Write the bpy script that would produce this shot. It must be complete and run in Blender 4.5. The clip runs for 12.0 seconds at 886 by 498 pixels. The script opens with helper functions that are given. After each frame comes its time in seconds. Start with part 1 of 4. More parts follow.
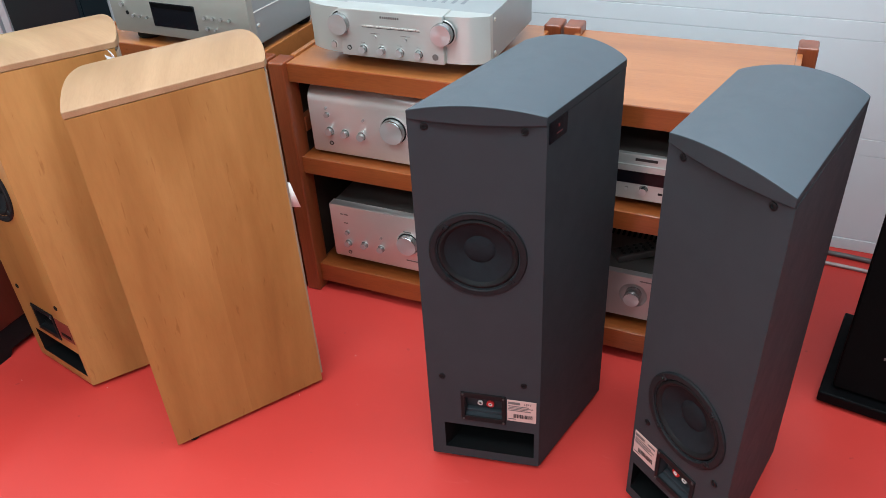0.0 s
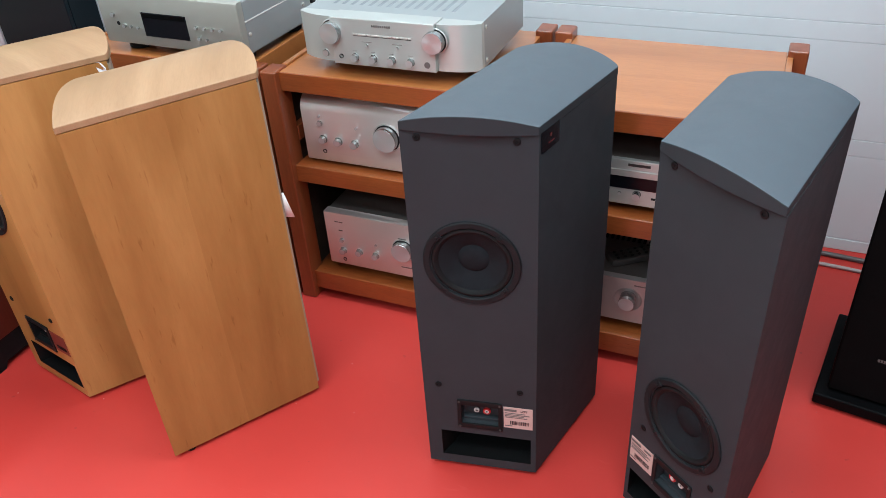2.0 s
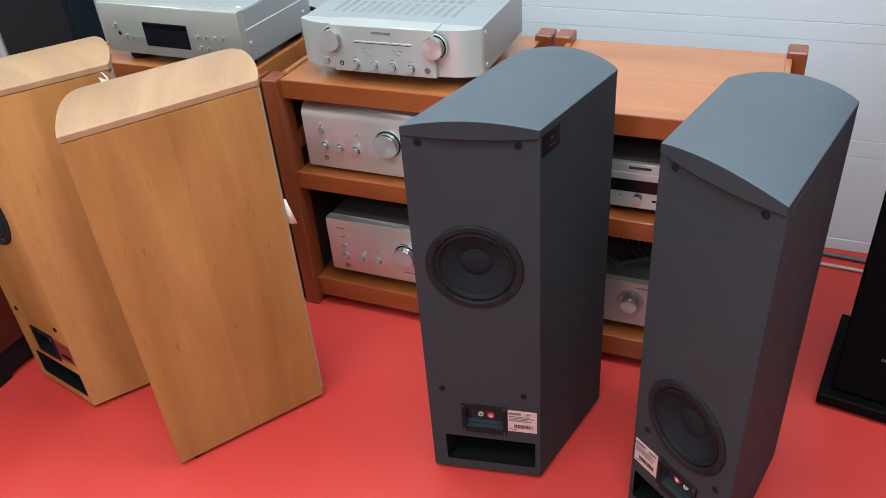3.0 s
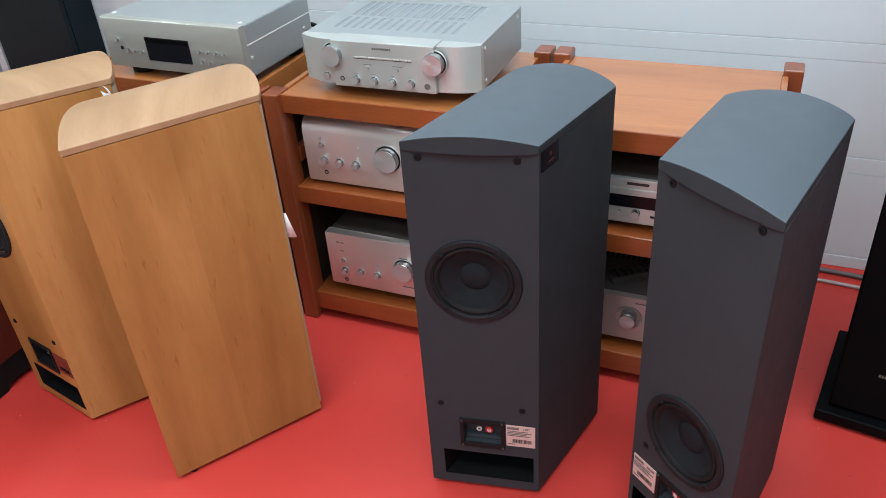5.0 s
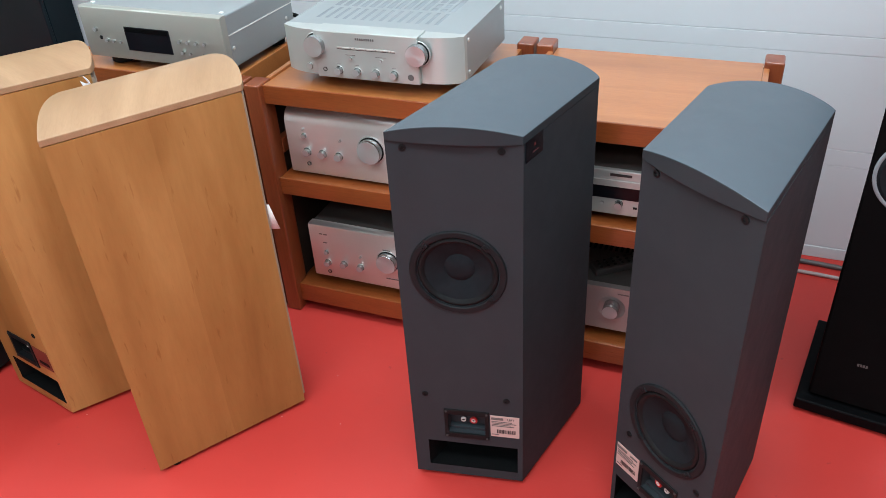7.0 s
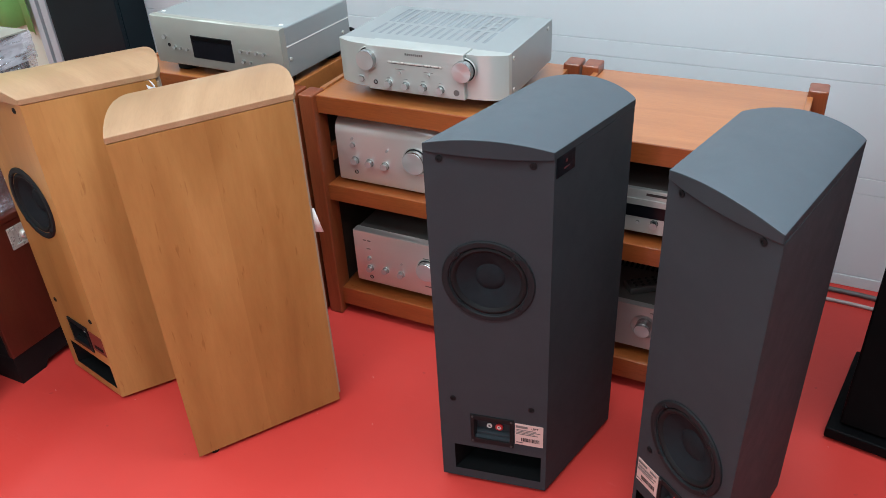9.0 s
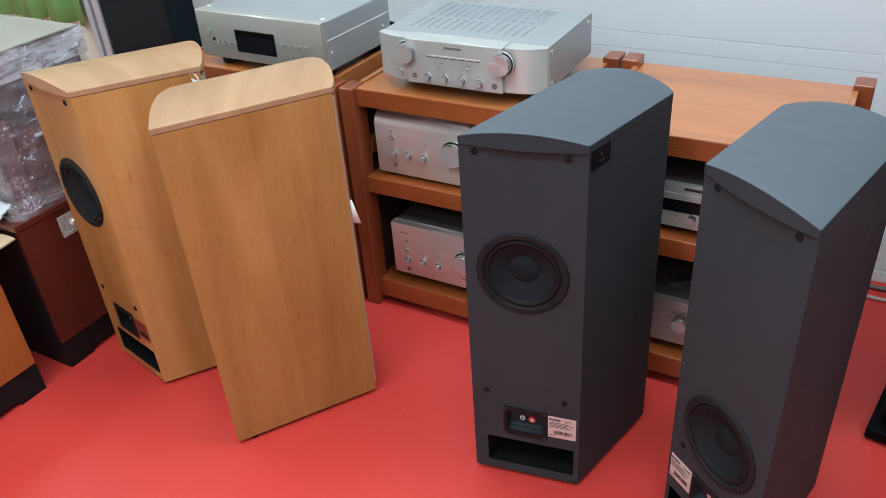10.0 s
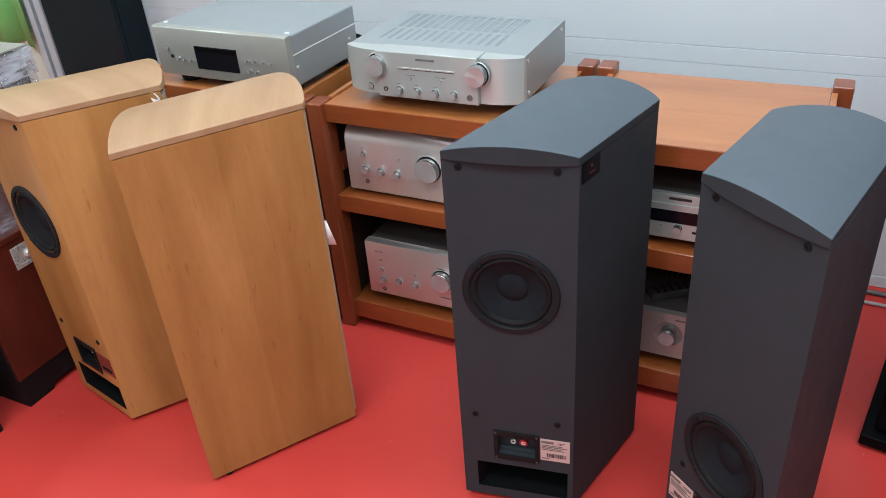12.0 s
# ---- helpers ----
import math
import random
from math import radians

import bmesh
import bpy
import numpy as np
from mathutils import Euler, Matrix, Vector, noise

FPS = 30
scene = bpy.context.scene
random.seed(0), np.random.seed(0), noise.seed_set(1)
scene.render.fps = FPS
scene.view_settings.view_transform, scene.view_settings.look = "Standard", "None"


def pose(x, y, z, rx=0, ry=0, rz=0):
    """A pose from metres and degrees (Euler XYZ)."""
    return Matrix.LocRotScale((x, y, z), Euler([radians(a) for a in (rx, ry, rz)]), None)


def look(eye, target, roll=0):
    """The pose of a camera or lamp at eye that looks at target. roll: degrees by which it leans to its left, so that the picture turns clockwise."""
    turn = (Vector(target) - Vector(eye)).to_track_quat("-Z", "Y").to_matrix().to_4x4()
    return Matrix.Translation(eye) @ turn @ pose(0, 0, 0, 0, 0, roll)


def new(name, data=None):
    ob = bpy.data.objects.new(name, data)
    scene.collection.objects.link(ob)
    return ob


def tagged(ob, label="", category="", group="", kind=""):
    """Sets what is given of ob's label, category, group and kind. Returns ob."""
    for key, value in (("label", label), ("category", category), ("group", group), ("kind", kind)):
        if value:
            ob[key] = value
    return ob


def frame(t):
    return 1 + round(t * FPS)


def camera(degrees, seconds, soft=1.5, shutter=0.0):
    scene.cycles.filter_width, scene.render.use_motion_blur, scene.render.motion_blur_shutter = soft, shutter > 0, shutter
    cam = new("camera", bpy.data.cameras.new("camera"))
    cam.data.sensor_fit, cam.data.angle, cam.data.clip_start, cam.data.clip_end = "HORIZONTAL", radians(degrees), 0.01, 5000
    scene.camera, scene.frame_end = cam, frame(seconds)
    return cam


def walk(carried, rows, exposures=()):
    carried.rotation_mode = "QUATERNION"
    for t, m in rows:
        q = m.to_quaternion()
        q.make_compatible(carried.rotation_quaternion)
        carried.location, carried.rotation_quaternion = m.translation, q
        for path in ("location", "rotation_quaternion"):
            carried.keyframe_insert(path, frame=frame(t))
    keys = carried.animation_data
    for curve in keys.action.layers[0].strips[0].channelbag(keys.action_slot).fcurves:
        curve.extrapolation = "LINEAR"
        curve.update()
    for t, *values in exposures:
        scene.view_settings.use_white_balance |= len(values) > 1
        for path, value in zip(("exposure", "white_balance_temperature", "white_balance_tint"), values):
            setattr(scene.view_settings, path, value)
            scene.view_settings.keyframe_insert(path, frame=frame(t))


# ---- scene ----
cam = camera(58.49, 12.0, soft=0.85)
PATH = [
    (0, (-0.0022, 0.0607, 1.3456), (-0.6755, 1.4748, 0.2699), -3.50),
    (0.5, (0.0071, 0.0585, 1.3523), (-0.6592, 1.4748, 0.2752), -3.35),
    (1, (-0.0013, 0.0575, 1.3528), (-0.6616, 1.4795, 0.2795), -3.33),
    (1.5, (-0.0011, 0.0678, 1.3602), (-0.6607, 1.4904, 0.2874), -3.37),
    (2, (-0.0012, 0.0691, 1.3606), (-0.6657, 1.4868, 0.2841), -4.08),
    (2.5, (0.0023, 0.0686, 1.3561), (-0.6724, 1.4856, 0.2852), -4.51),
    (3, (0.0003, 0.0637, 1.3611), (-0.6709, 1.4873, 0.2967), -4.83),
    (3.2, (0.0023, 0.0626, 1.3606), (-0.6716, 1.4902, 0.3034), -4.83),
    (4.8, (0.0028, 0.0584, 1.3631), (-0.6745, 1.5010, 0.3286), -4.53),
    (5, (0.0009, 0.0568, 1.3642), (-0.6716, 1.5014, 0.3294), -4.42),
    (5.5, (0.0006, 0.0567, 1.3636), (-0.6685, 1.5054, 0.3323), -4.28),
    (6, (0.0013, 0.0622, 1.3614), (-0.6627, 1.5118, 0.3281), -4.32),
    (6.5, (0.0021, 0.0575, 1.3621), (-0.6419, 1.5074, 0.3165), -4.45),
    (7, (-0.0032, 0.0530, 1.3602), (-0.6323, 1.5058, 0.3097), -3.69),
    (7.2, (-0.0054, 0.0592, 1.3585), (-0.6376, 1.5080, 0.3044), -3.57),
    (8.8, (0.0390, 0.0240, 1.3724), (-0.6902, 1.4549, 0.3572), -3.43),
    (9, (0.0548, 0.0189, 1.3768), (-0.6996, 1.4393, 0.3653), -3.24),
    (9.5, (0.0692, 0.0163, 1.3745), (-0.7469, 1.4001, 0.3602), -3.79),
    (10, (0.0727, 0.0122, 1.3793), (-0.7672, 1.3799, 0.3625), -4.45),
    (10.5, (0.0663, 0.0036, 1.3805), (-0.7848, 1.3694, 0.3704), -4.75),
    (11, (0.0463, 0.0139, 1.3783), (-0.8143, 1.3828, 0.3806), -4.97),
    (11.5, (0.0167, 0.0353, 1.3717), (-0.8281, 1.4191, 0.3810), -5.20),
    (12, (0.0040, 0.0525, 1.3579), (-0.7597, 1.4764, 0.3582), -4.74),
]
walk(cam, [(t, look(eye, target, roll)) for t, eye, target, roll in PATH], exposures=((0.0, 0.27), (3.2, 0.27), (5.0, 0.19), (7.2, 0.23), (9.0, 0.15), (12.0, 0.13)))

# ---- light ----
world = bpy.data.worlds.new("world")
world.use_nodes = True
scene.world = world
wn = world.node_tree.nodes["Background"]
wn.inputs[0].default_value = (0.75, 0.85, 1.0, 1)
wn.inputs[1].default_value = 0.3


def ceiling_lamp(x, y, w, d, watts, colour):
    lamp = bpy.data.lights.new("panel_light", "AREA")
    lamp.shape, lamp.size, lamp.size_y, lamp.energy, lamp.color = "RECTANGLE", w, d, watts, colour
    ob = new("panel_light", lamp)
    ob.matrix_world = pose(x, y, 2.66)
    return ob


COOL = (0.775, 0.93, 1.0)
ceiling_lamp(-0.3, 1.30, 2.8, 0.5, 42, COOL)
ceiling_lamp(-0.3, 0.0, 2.8, 0.5, 50, COOL)
ceiling_lamp(-0.3, -1.25, 2.8, 0.5, 40, COOL)
# fill added overhead for light from the left and the dim curtain corner
ceiling_lamp(-3.1, 1.2, 0.5, 1.4, 25, COOL)

# ---- materials ----
def shader(name, rough=0.5, metal=0.0, spec=0.5):
    m = bpy.data.materials.new(name)
    m.use_nodes = True
    b = m.node_tree.nodes["Principled BSDF"]
    b.inputs["Roughness"].default_value = rough
    b.inputs["Metallic"].default_value = metal
    b.inputs["Specular IOR Level"].default_value = spec
    return m, m.node_tree, b


def link(t, a, b):
    t.links.new(a, b)


def coords(t, scale=(1, 1, 1), which="Object"):
    tc, mp = t.nodes.new("ShaderNodeTexCoord"), t.nodes.new("ShaderNodeMapping")
    mp.inputs["Scale"].default_value = scale
    link(t, tc.outputs[which], mp.inputs["Vector"])
    return mp.outputs["Vector"]


def noise_tex(t, vec, scale, detail=4, rough=0.55, distort=0.0):
    n = t.nodes.new("ShaderNodeTexNoise")
    n.inputs["Scale"].default_value, n.inputs["Detail"].default_value = scale, detail
    n.inputs["Roughness"].default_value, n.inputs["Distortion"].default_value = rough, distort
    link(t, vec, n.inputs["Vector"])
    return n.outputs["Fac"]


def ramp(t, fac, stops):
    r = t.nodes.new("ShaderNodeValToRGB")
    els = r.color_ramp.elements
    while len(els) < len(stops):
        els.new(0.5)
    for e, (p, c) in zip(els, stops):
        e.position, e.color = p, (*c, 1)
    link(t, fac, r.inputs["Fac"])
    return r.outputs["Color"]


def mix(t, fac, a, b, mode="MIX"):
    m = t.nodes.new("ShaderNodeMix")
    m.data_type, m.blend_type = "RGBA", mode
    if isinstance(fac, float):
        m.inputs[0].default_value = fac
    else:
        link(t, fac, m.inputs[0])
    for s, v in ((m.inputs[6], a), (m.inputs[7], b)):
        if isinstance(v, tuple):
            s.default_value = (*v, 1)
        else:
            link(t, v, s)
    return m.outputs[2]


def bump(t, b, height, strength, distance):
    n = t.nodes.new("ShaderNodeBump")
    n.inputs["Strength"].default_value, n.inputs["Distance"].default_value = strength, distance
    link(t, height, n.inputs["Height"])
    link(t, n.outputs["Normal"], b.inputs["Normal"])


def remap(t, fac, lo, hi):
    r = t.nodes.new("ShaderNodeMapRange")
    r.inputs["To Min"].default_value, r.inputs["To Max"].default_value = lo, hi
    link(t, fac, r.inputs["Value"])
    return r.outputs["Result"]


def scaled(c, k):
    return tuple(min(1.0, v * k) for v in c)


def plain(name, colour, rough=0.5, metal=0.0, vary=0.12, size=14.0, grain=0.0, grain_size=900.0, spec=0.5):
    """Paint, plastic or lacquer with slow mottling, uneven gloss and an optional fine grain."""
    m, t, b = shader(name, rough, metal, spec)
    v = coords(t)
    big = noise_tex(t, v, size, 5)
    link(t, ramp(t, big, [(0.25, scaled(colour, 1 - vary)), (0.75, scaled(colour, 1 + vary))]), b.inputs["Base Color"])
    link(t, remap(t, noise_tex(t, v, size * 3, 3), rough * 0.85, min(1, rough * 1.15)), b.inputs["Roughness"])
    if grain:
        bump(t, b, noise_tex(t, v, grain_size, 2), grain, 0.0006)
    return m


def wood(name, dark, mid, light, stretch, rough=0.35, tone=0.5, fine=0.35, coat=0.0, bands=3.0, leaves=0.0):
    """Veneer: stretch gives each axis' frequency, low along the grain; leaves gives the width of the veneer leaves side by side."""
    m, t, b = shader(name, rough)
    v = coords(t, stretch)
    broad = noise_tex(t, v, bands, 3, 0.5, 0.6)
    base = ramp(t, broad, [(0.3, dark), (0.5, mid), (0.72, light)])
    thin = noise_tex(t, v, bands * 16, 6, 0.65, 0.3)
    streak = ramp(t, thin, [(0.35, (0.62, 0.55, 0.5)), (0.6, (1, 1, 1))])
    base = mix(t, fine, base, streak, "MULTIPLY")
    blotch = noise_tex(t, coords(t), 3.5, 3)
    base = mix(t, 0.35, base, ramp(t, blotch, [(0.3, (0.75, 0.72, 0.7)), (0.7, (1, 1, 1))]), "MULTIPLY")
    if leaves:
        sep = t.nodes.new("ShaderNodeSeparateXYZ")
        link(t, coords(t), sep.inputs[0])
        add, step, hsh = t.nodes.new("ShaderNodeMath"), t.nodes.new("ShaderNodeMath"), t.nodes.new("ShaderNodeTexWhiteNoise")
        add.operation, step.operation, hsh.noise_dimensions = "MULTIPLY_ADD", "SNAP", "1D"
        link(t, sep.outputs["X"], add.inputs[0])
        add.inputs[1].default_value = 1.0
        link(t, sep.outputs["Y"], add.inputs[2])
        link(t, add.outputs[0], step.inputs[0])
        step.inputs[1].default_value = leaves
        link(t, step.outputs[0], hsh.inputs["W"])
        base = mix(t, 1.0, base, ramp(t, hsh.outputs["Value"], [(0.0, (0.86, 0.82, 0.77)), (1.0, (1.03, 1.03, 1.03))]), "MULTIPLY")
        fleck = ramp(t, noise_tex(t, coords(t, (90, 90, 14)), 1.0, 3, 0.5), [(0.66, (1, 1, 1)), (0.74, (0.78, 0.70, 0.63))])
        base = mix(t, 1.0, base, fleck, "MULTIPLY")
        cloud = ramp(t, noise_tex(t, coords(t, (1, 1, 0.35)), 16, 5, 0.6), [(0.35, (0.90, 0.87, 0.84)), (0.65, (1, 1, 1))])
        base = mix(t, 0.8, base, cloud, "MULTIPLY")
    link(t, base, b.inputs["Base Color"])
    link(t, remap(t, thin, rough * 0.85, rough * 1.25), b.inputs["Roughness"])
    b.inputs["Coat Weight"].default_value = coat
    b.inputs["Coat Roughness"].default_value = 0.16
    bump(t, b, thin, 0.12, 0.0004)
    return m


def brushed(name, colour, rough=0.35, axis=(6, 900, 900), metal=0.9):
    m, t, b = shader(name, rough, metal)
    lines = noise_tex(t, coords(t, axis), 1.0, 3, 0.7)
    slow = noise_tex(t, coords(t), 9, 3)
    base = ramp(t, lines, [(0.3, scaled(colour, 0.985)), (0.7, scaled(colour, 1.012))])
    base = mix(t, 0.4, base, ramp(t, slow, [(0.3, (0.86, 0.86, 0.86)), (0.7, (1, 1, 1))]), "MULTIPLY")
    link(t, base, b.inputs["Base Color"])
    link(t, remap(t, lines, rough * 0.96, rough * 1.05), b.inputs["Roughness"])
    # scratches run sideways, so highlights spread up and down
    b.inputs["Anisotropic"].default_value = 0.85
    b.inputs["Anisotropic Rotation"].default_value = 0.25
    tg = t.nodes.new("ShaderNodeTangent")
    tg.direction_type, tg.axis = "RADIAL", "Z"
    link(t, tg.outputs["Tangent"], b.inputs["Tangent"])
    return m


def floor_vinyl():
    """Red sheet vinyl: slow mottling, pale scuffs, a fine pebble."""
    m, t, b = shader("red_vinyl_floor", 0.42, 0.0, 0.42)
    v = coords(t)
    base = ramp(t, noise_tex(t, v, 2.0, 4), [(0.3, (0.525, 0.039, 0.0315)), (0.7, (0.585, 0.048, 0.038))])
    scuff = ramp(t, noise_tex(t, coords(t, (1, 5, 1)), 4.5, 8, 0.75, 1.2), [(0.60, (0, 0, 0)), (0.80, (1, 1, 1))])
    base = mix(t, scuff, base, (0.60, 0.075, 0.065))
    spots = ramp(t, noise_tex(t, v, 38, 2, 0.4), [(0.76, (0, 0, 0)), (0.80, (1, 1, 1))])
    base = mix(t, spots, base, (0.42, 0.035, 0.032))
    link(t, base, b.inputs["Base Color"])
    link(t, remap(t, noise_tex(t, v, 7, 6, 0.7), 0.34, 0.52), b.inputs["Roughness"])
    bump(t, b, noise_tex(t, v, 300, 2), 0.12, 0.0006)
    return m


M_FLOOR = floor_vinyl()
M_WALL = plain("white_wall_panel", (0.625, 0.66, 0.69), 0.55, vary=0.03, size=3, spec=0.2)
M_CEIL = plain("ceiling_paint", (0.8, 0.8, 0.8), 0.8, vary=0.03)
M_WHITEWALL = plain("unseen_wall_white", (0.76, 0.77, 0.77), 0.7, vary=0.04, size=3, grain=0.1, grain_size=120)
M_SIDEWALL = plain("unseen_wall_grey", (0.22, 0.23, 0.24), 0.7, vary=0.05, size=3, grain=0.1, grain_size=120)
M_PLASTER = plain("cream_wall_paint", (0.66, 0.70, 0.60), 0.7, vary=0.05, size=4, grain=0.1, grain_size=120)
M_VENEER = wood("cherry_veneer_upright", (0.335, 0.153, 0.044), (0.435, 0.214, 0.065), (0.525, 0.277, 0.093), (3.6, 3.6, 0.55), 0.40, fine=0.16, bands=2.0, leaves=0.092)
M_VENEER_TOP = wood("cherry_veneer_top", (0.355, 0.205, 0.108), (0.40, 0.236, 0.127), (0.44, 0.266, 0.147), (0.6, 8, 6), 0.45, fine=0.22, bands=2.4)
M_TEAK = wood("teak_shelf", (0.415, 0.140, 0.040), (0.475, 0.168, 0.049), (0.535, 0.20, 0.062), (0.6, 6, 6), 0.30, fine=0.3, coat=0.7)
# the shelf teak again, darkened to carry the shade on rails and lower boards
M_TEAK_SHADED = wood("teak_shaded", (0.24, 0.058, 0.014), (0.30, 0.076, 0.019), (0.36, 0.10, 0.026), (0.6, 6, 6), 0.28, fine=0.45, coat=0.7)
M_TEAK_POST = wood("teak_post", (0.20, 0.045, 0.016), (0.25, 0.06, 0.02), (0.30, 0.08, 0.028), (6, 6, 0.5), 0.33, fine=0.35, coat=0.45)
M_DARK_WOOD = wood("mahogany_veneer", (0.075, 0.014, 0.009), (0.095, 0.018, 0.011), (0.12, 0.024, 0.014), (6, 3, 0.5), 0.3, fine=0.3, coat=0.3)
M_ORANGE_WOOD = wood("orange_veneer", (0.30, 0.09, 0.02), (0.36, 0.11, 0.025), (0.40, 0.13, 0.03), (6, 3, 0.5), 0.4, fine=0.3)
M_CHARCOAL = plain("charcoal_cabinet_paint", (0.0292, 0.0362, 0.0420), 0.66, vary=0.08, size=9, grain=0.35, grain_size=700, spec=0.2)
# same cabinet paint, lightened for the light that falls on the lid tops
M_CHARCOAL_LIT = plain("charcoal_paint_lit", (0.059, 0.078, 0.095), 0.45, vary=0.05, size=9, grain=0.25, grain_size=700)
M_GRILLE_BLACK = plain("black_grille_cloth", (0.0045, 0.004, 0.0042), 0.9, vary=0.15, size=20, grain=0.3, spec=0.05)
M_BLACK = plain("black_plastic", (0.008, 0.009, 0.010), 0.55, vary=0.15, size=20, grain=0.15, spec=0.16)
M_CONE = plain("paper_cone", (0.0125, 0.015, 0.018), 0.8, vary=0.2, size=60, grain=0.3, grain_size=500, spec=0.1)
M_RUBBER = plain("rubber_surround", (0.0095, 0.0102, 0.011), 0.6, vary=0.1, size=30, spec=0.15)
M_FLANGE = plain("moulded_basket", (0.0115, 0.013, 0.015), 0.6, vary=0.15, size=30, grain=0.2, spec=0.17)
M_PORT = plain("port_lining", (0.0045, 0.0048, 0.0052), 0.7, vary=0.1, spec=0.1)
M_CAVITY = plain("black_cavity", (0.002, 0.002, 0.002), 0.9, vary=0.1, spec=0.04)
M_LACQUER = plain("black_lacquer", (0.003, 0.003, 0.0035), 0.5, vary=0.1, size=4, spec=0.06)
M_SILVER = brushed("silver_front", (0.52, 0.55, 0.53), 0.36, metal=0.45)
M_SILVER_TOP = plain("silver_cover", (0.35, 0.383, 0.393), 0.42, 0.4, vary=0.03, size=8, grain=0.1)
M_SILVER_WARM = brushed("warm_silver_front", (0.43, 0.435, 0.395), 0.36, metal=0.45)
M_PALE = brushed("pale_silver_front", (0.84, 0.84, 0.82), 0.40, metal=0.70)
M_PINKISH = brushed("champagne_front", (0.80, 0.76, 0.73), 0.40, metal=0.72)
def turned_metal():
    m, t, b = shader("turned_aluminium", 0.28, 0.6)
    b.inputs["Base Color"].default_value = (0.56, 0.59, 0.59, 1)
    b.inputs["Anisotropic"].default_value = 0.95
    tg = t.nodes.new("ShaderNodeTangent")
    tg.direction_type, tg.axis = "RADIAL", "Y"
    link(t, tg.outputs["Tangent"], b.inputs["Tangent"])
    return m


M_KNOB = turned_metal()
M_CHROME = plain("polished_edge", (0.42, 0.44, 0.44), 0.2, 0.95, vary=0.03)
M_DARK_TOP = plain("dark_cover", (0.10, 0.088, 0.082), 0.42, 0.2, vary=0.1, grain=0.15)
M_GLASSY = plain("display_window", (0.006, 0.007, 0.010), 0.2, vary=0.1, spec=0.22)
M_SLOT = plain("vent_inside", (0.24, 0.27, 0.29), 0.8)
M_RECEIVER = plain("receiver_front", (0.47, 0.43, 0.42), 0.34, 0.5, vary=0.03, size=20)
M_REMOTE = plain("remote_plastic", (0.055, 0.05, 0.048), 0.45, vary=0.1)
M_LABEL = plain("pink_white_label", (0.55, 0.42, 0.38), 0.5, vary=0.05)
M_LABEL_RED = plain("brown_red_label", (0.16, 0.03, 0.02), 0.5, vary=0.1)
M_INK = plain("dark_ink", (0.04, 0.035, 0.035), 0.6)
M_INK_GREY = plain("grey_ink", (0.13, 0.12, 0.115), 0.6)
M_EMBLEM = plain("dull_red_enamel", (0.11, 0.018, 0.018), 0.4)
M_RED = plain("red_plastic", (0.50, 0.02, 0.02), 0.35, vary=0.05)
M_WHITE = plain("white_plastic", (0.72, 0.72, 0.70), 0.4, vary=0.04)
M_PAPER = plain("paper", (0.75, 0.74, 0.71), 0.8, vary=0.03, grain=0.1)
M_CARD = plain("brown_card", (0.52, 0.40, 0.25), 0.8, vary=0.06, size=10, grain=0.2, grain_size=300)
M_GREEN = plain("green_curtain_cloth", (0.24, 0.68, 0.22), 0.85, vary=0.15, size=6, grain=0.3, grain_size=400)
M_ALU = plain("white_window_frame", (0.46, 0.50, 0.54), 0.4, vary=0.03)
M_STEEL = plain("nickel_plate", (0.62, 0.62, 0.58), 0.28, 0.45, vary=0.08, size=40)
M_MAGENTA = plain("purple_film_bunch", (0.13, 0.06, 0.075), 0.5, vary=0.25, size=12)
M_CABLE = plain("grey_cable", (0.42, 0.34, 0.33), 0.4, vary=0.1)
M_CABLE_DARK = plain("dark_cable", (0.10, 0.08, 0.08), 0.4, vary=0.1)
M_GRILLE = plain("pale_grille_cloth", (0.34, 0.27, 0.21), 0.8, vary=0.05, grain=0.4, grain_size=500)
# near-black, for the darkness inside the racks
M_RACK_DARK = plain("dark_rack_fill", (0.03, 0.018, 0.012), 0.7, vary=0.1)
M_CARD_PALE = plain("pale_card", (0.27, 0.26, 0.22), 0.75, vary=0.05, size=8, grain=0.2, grain_size=300)
M_BLUE_FILM = plain("blue_white_plastic", (0.55, 0.62, 0.68), 0.3, vary=0.08, size=20)
M_BLACK_GLOSS = plain("black_gloss_door", (0.006, 0.012, 0.016), 0.30, vary=0.35, size=2.5, spec=0.12)


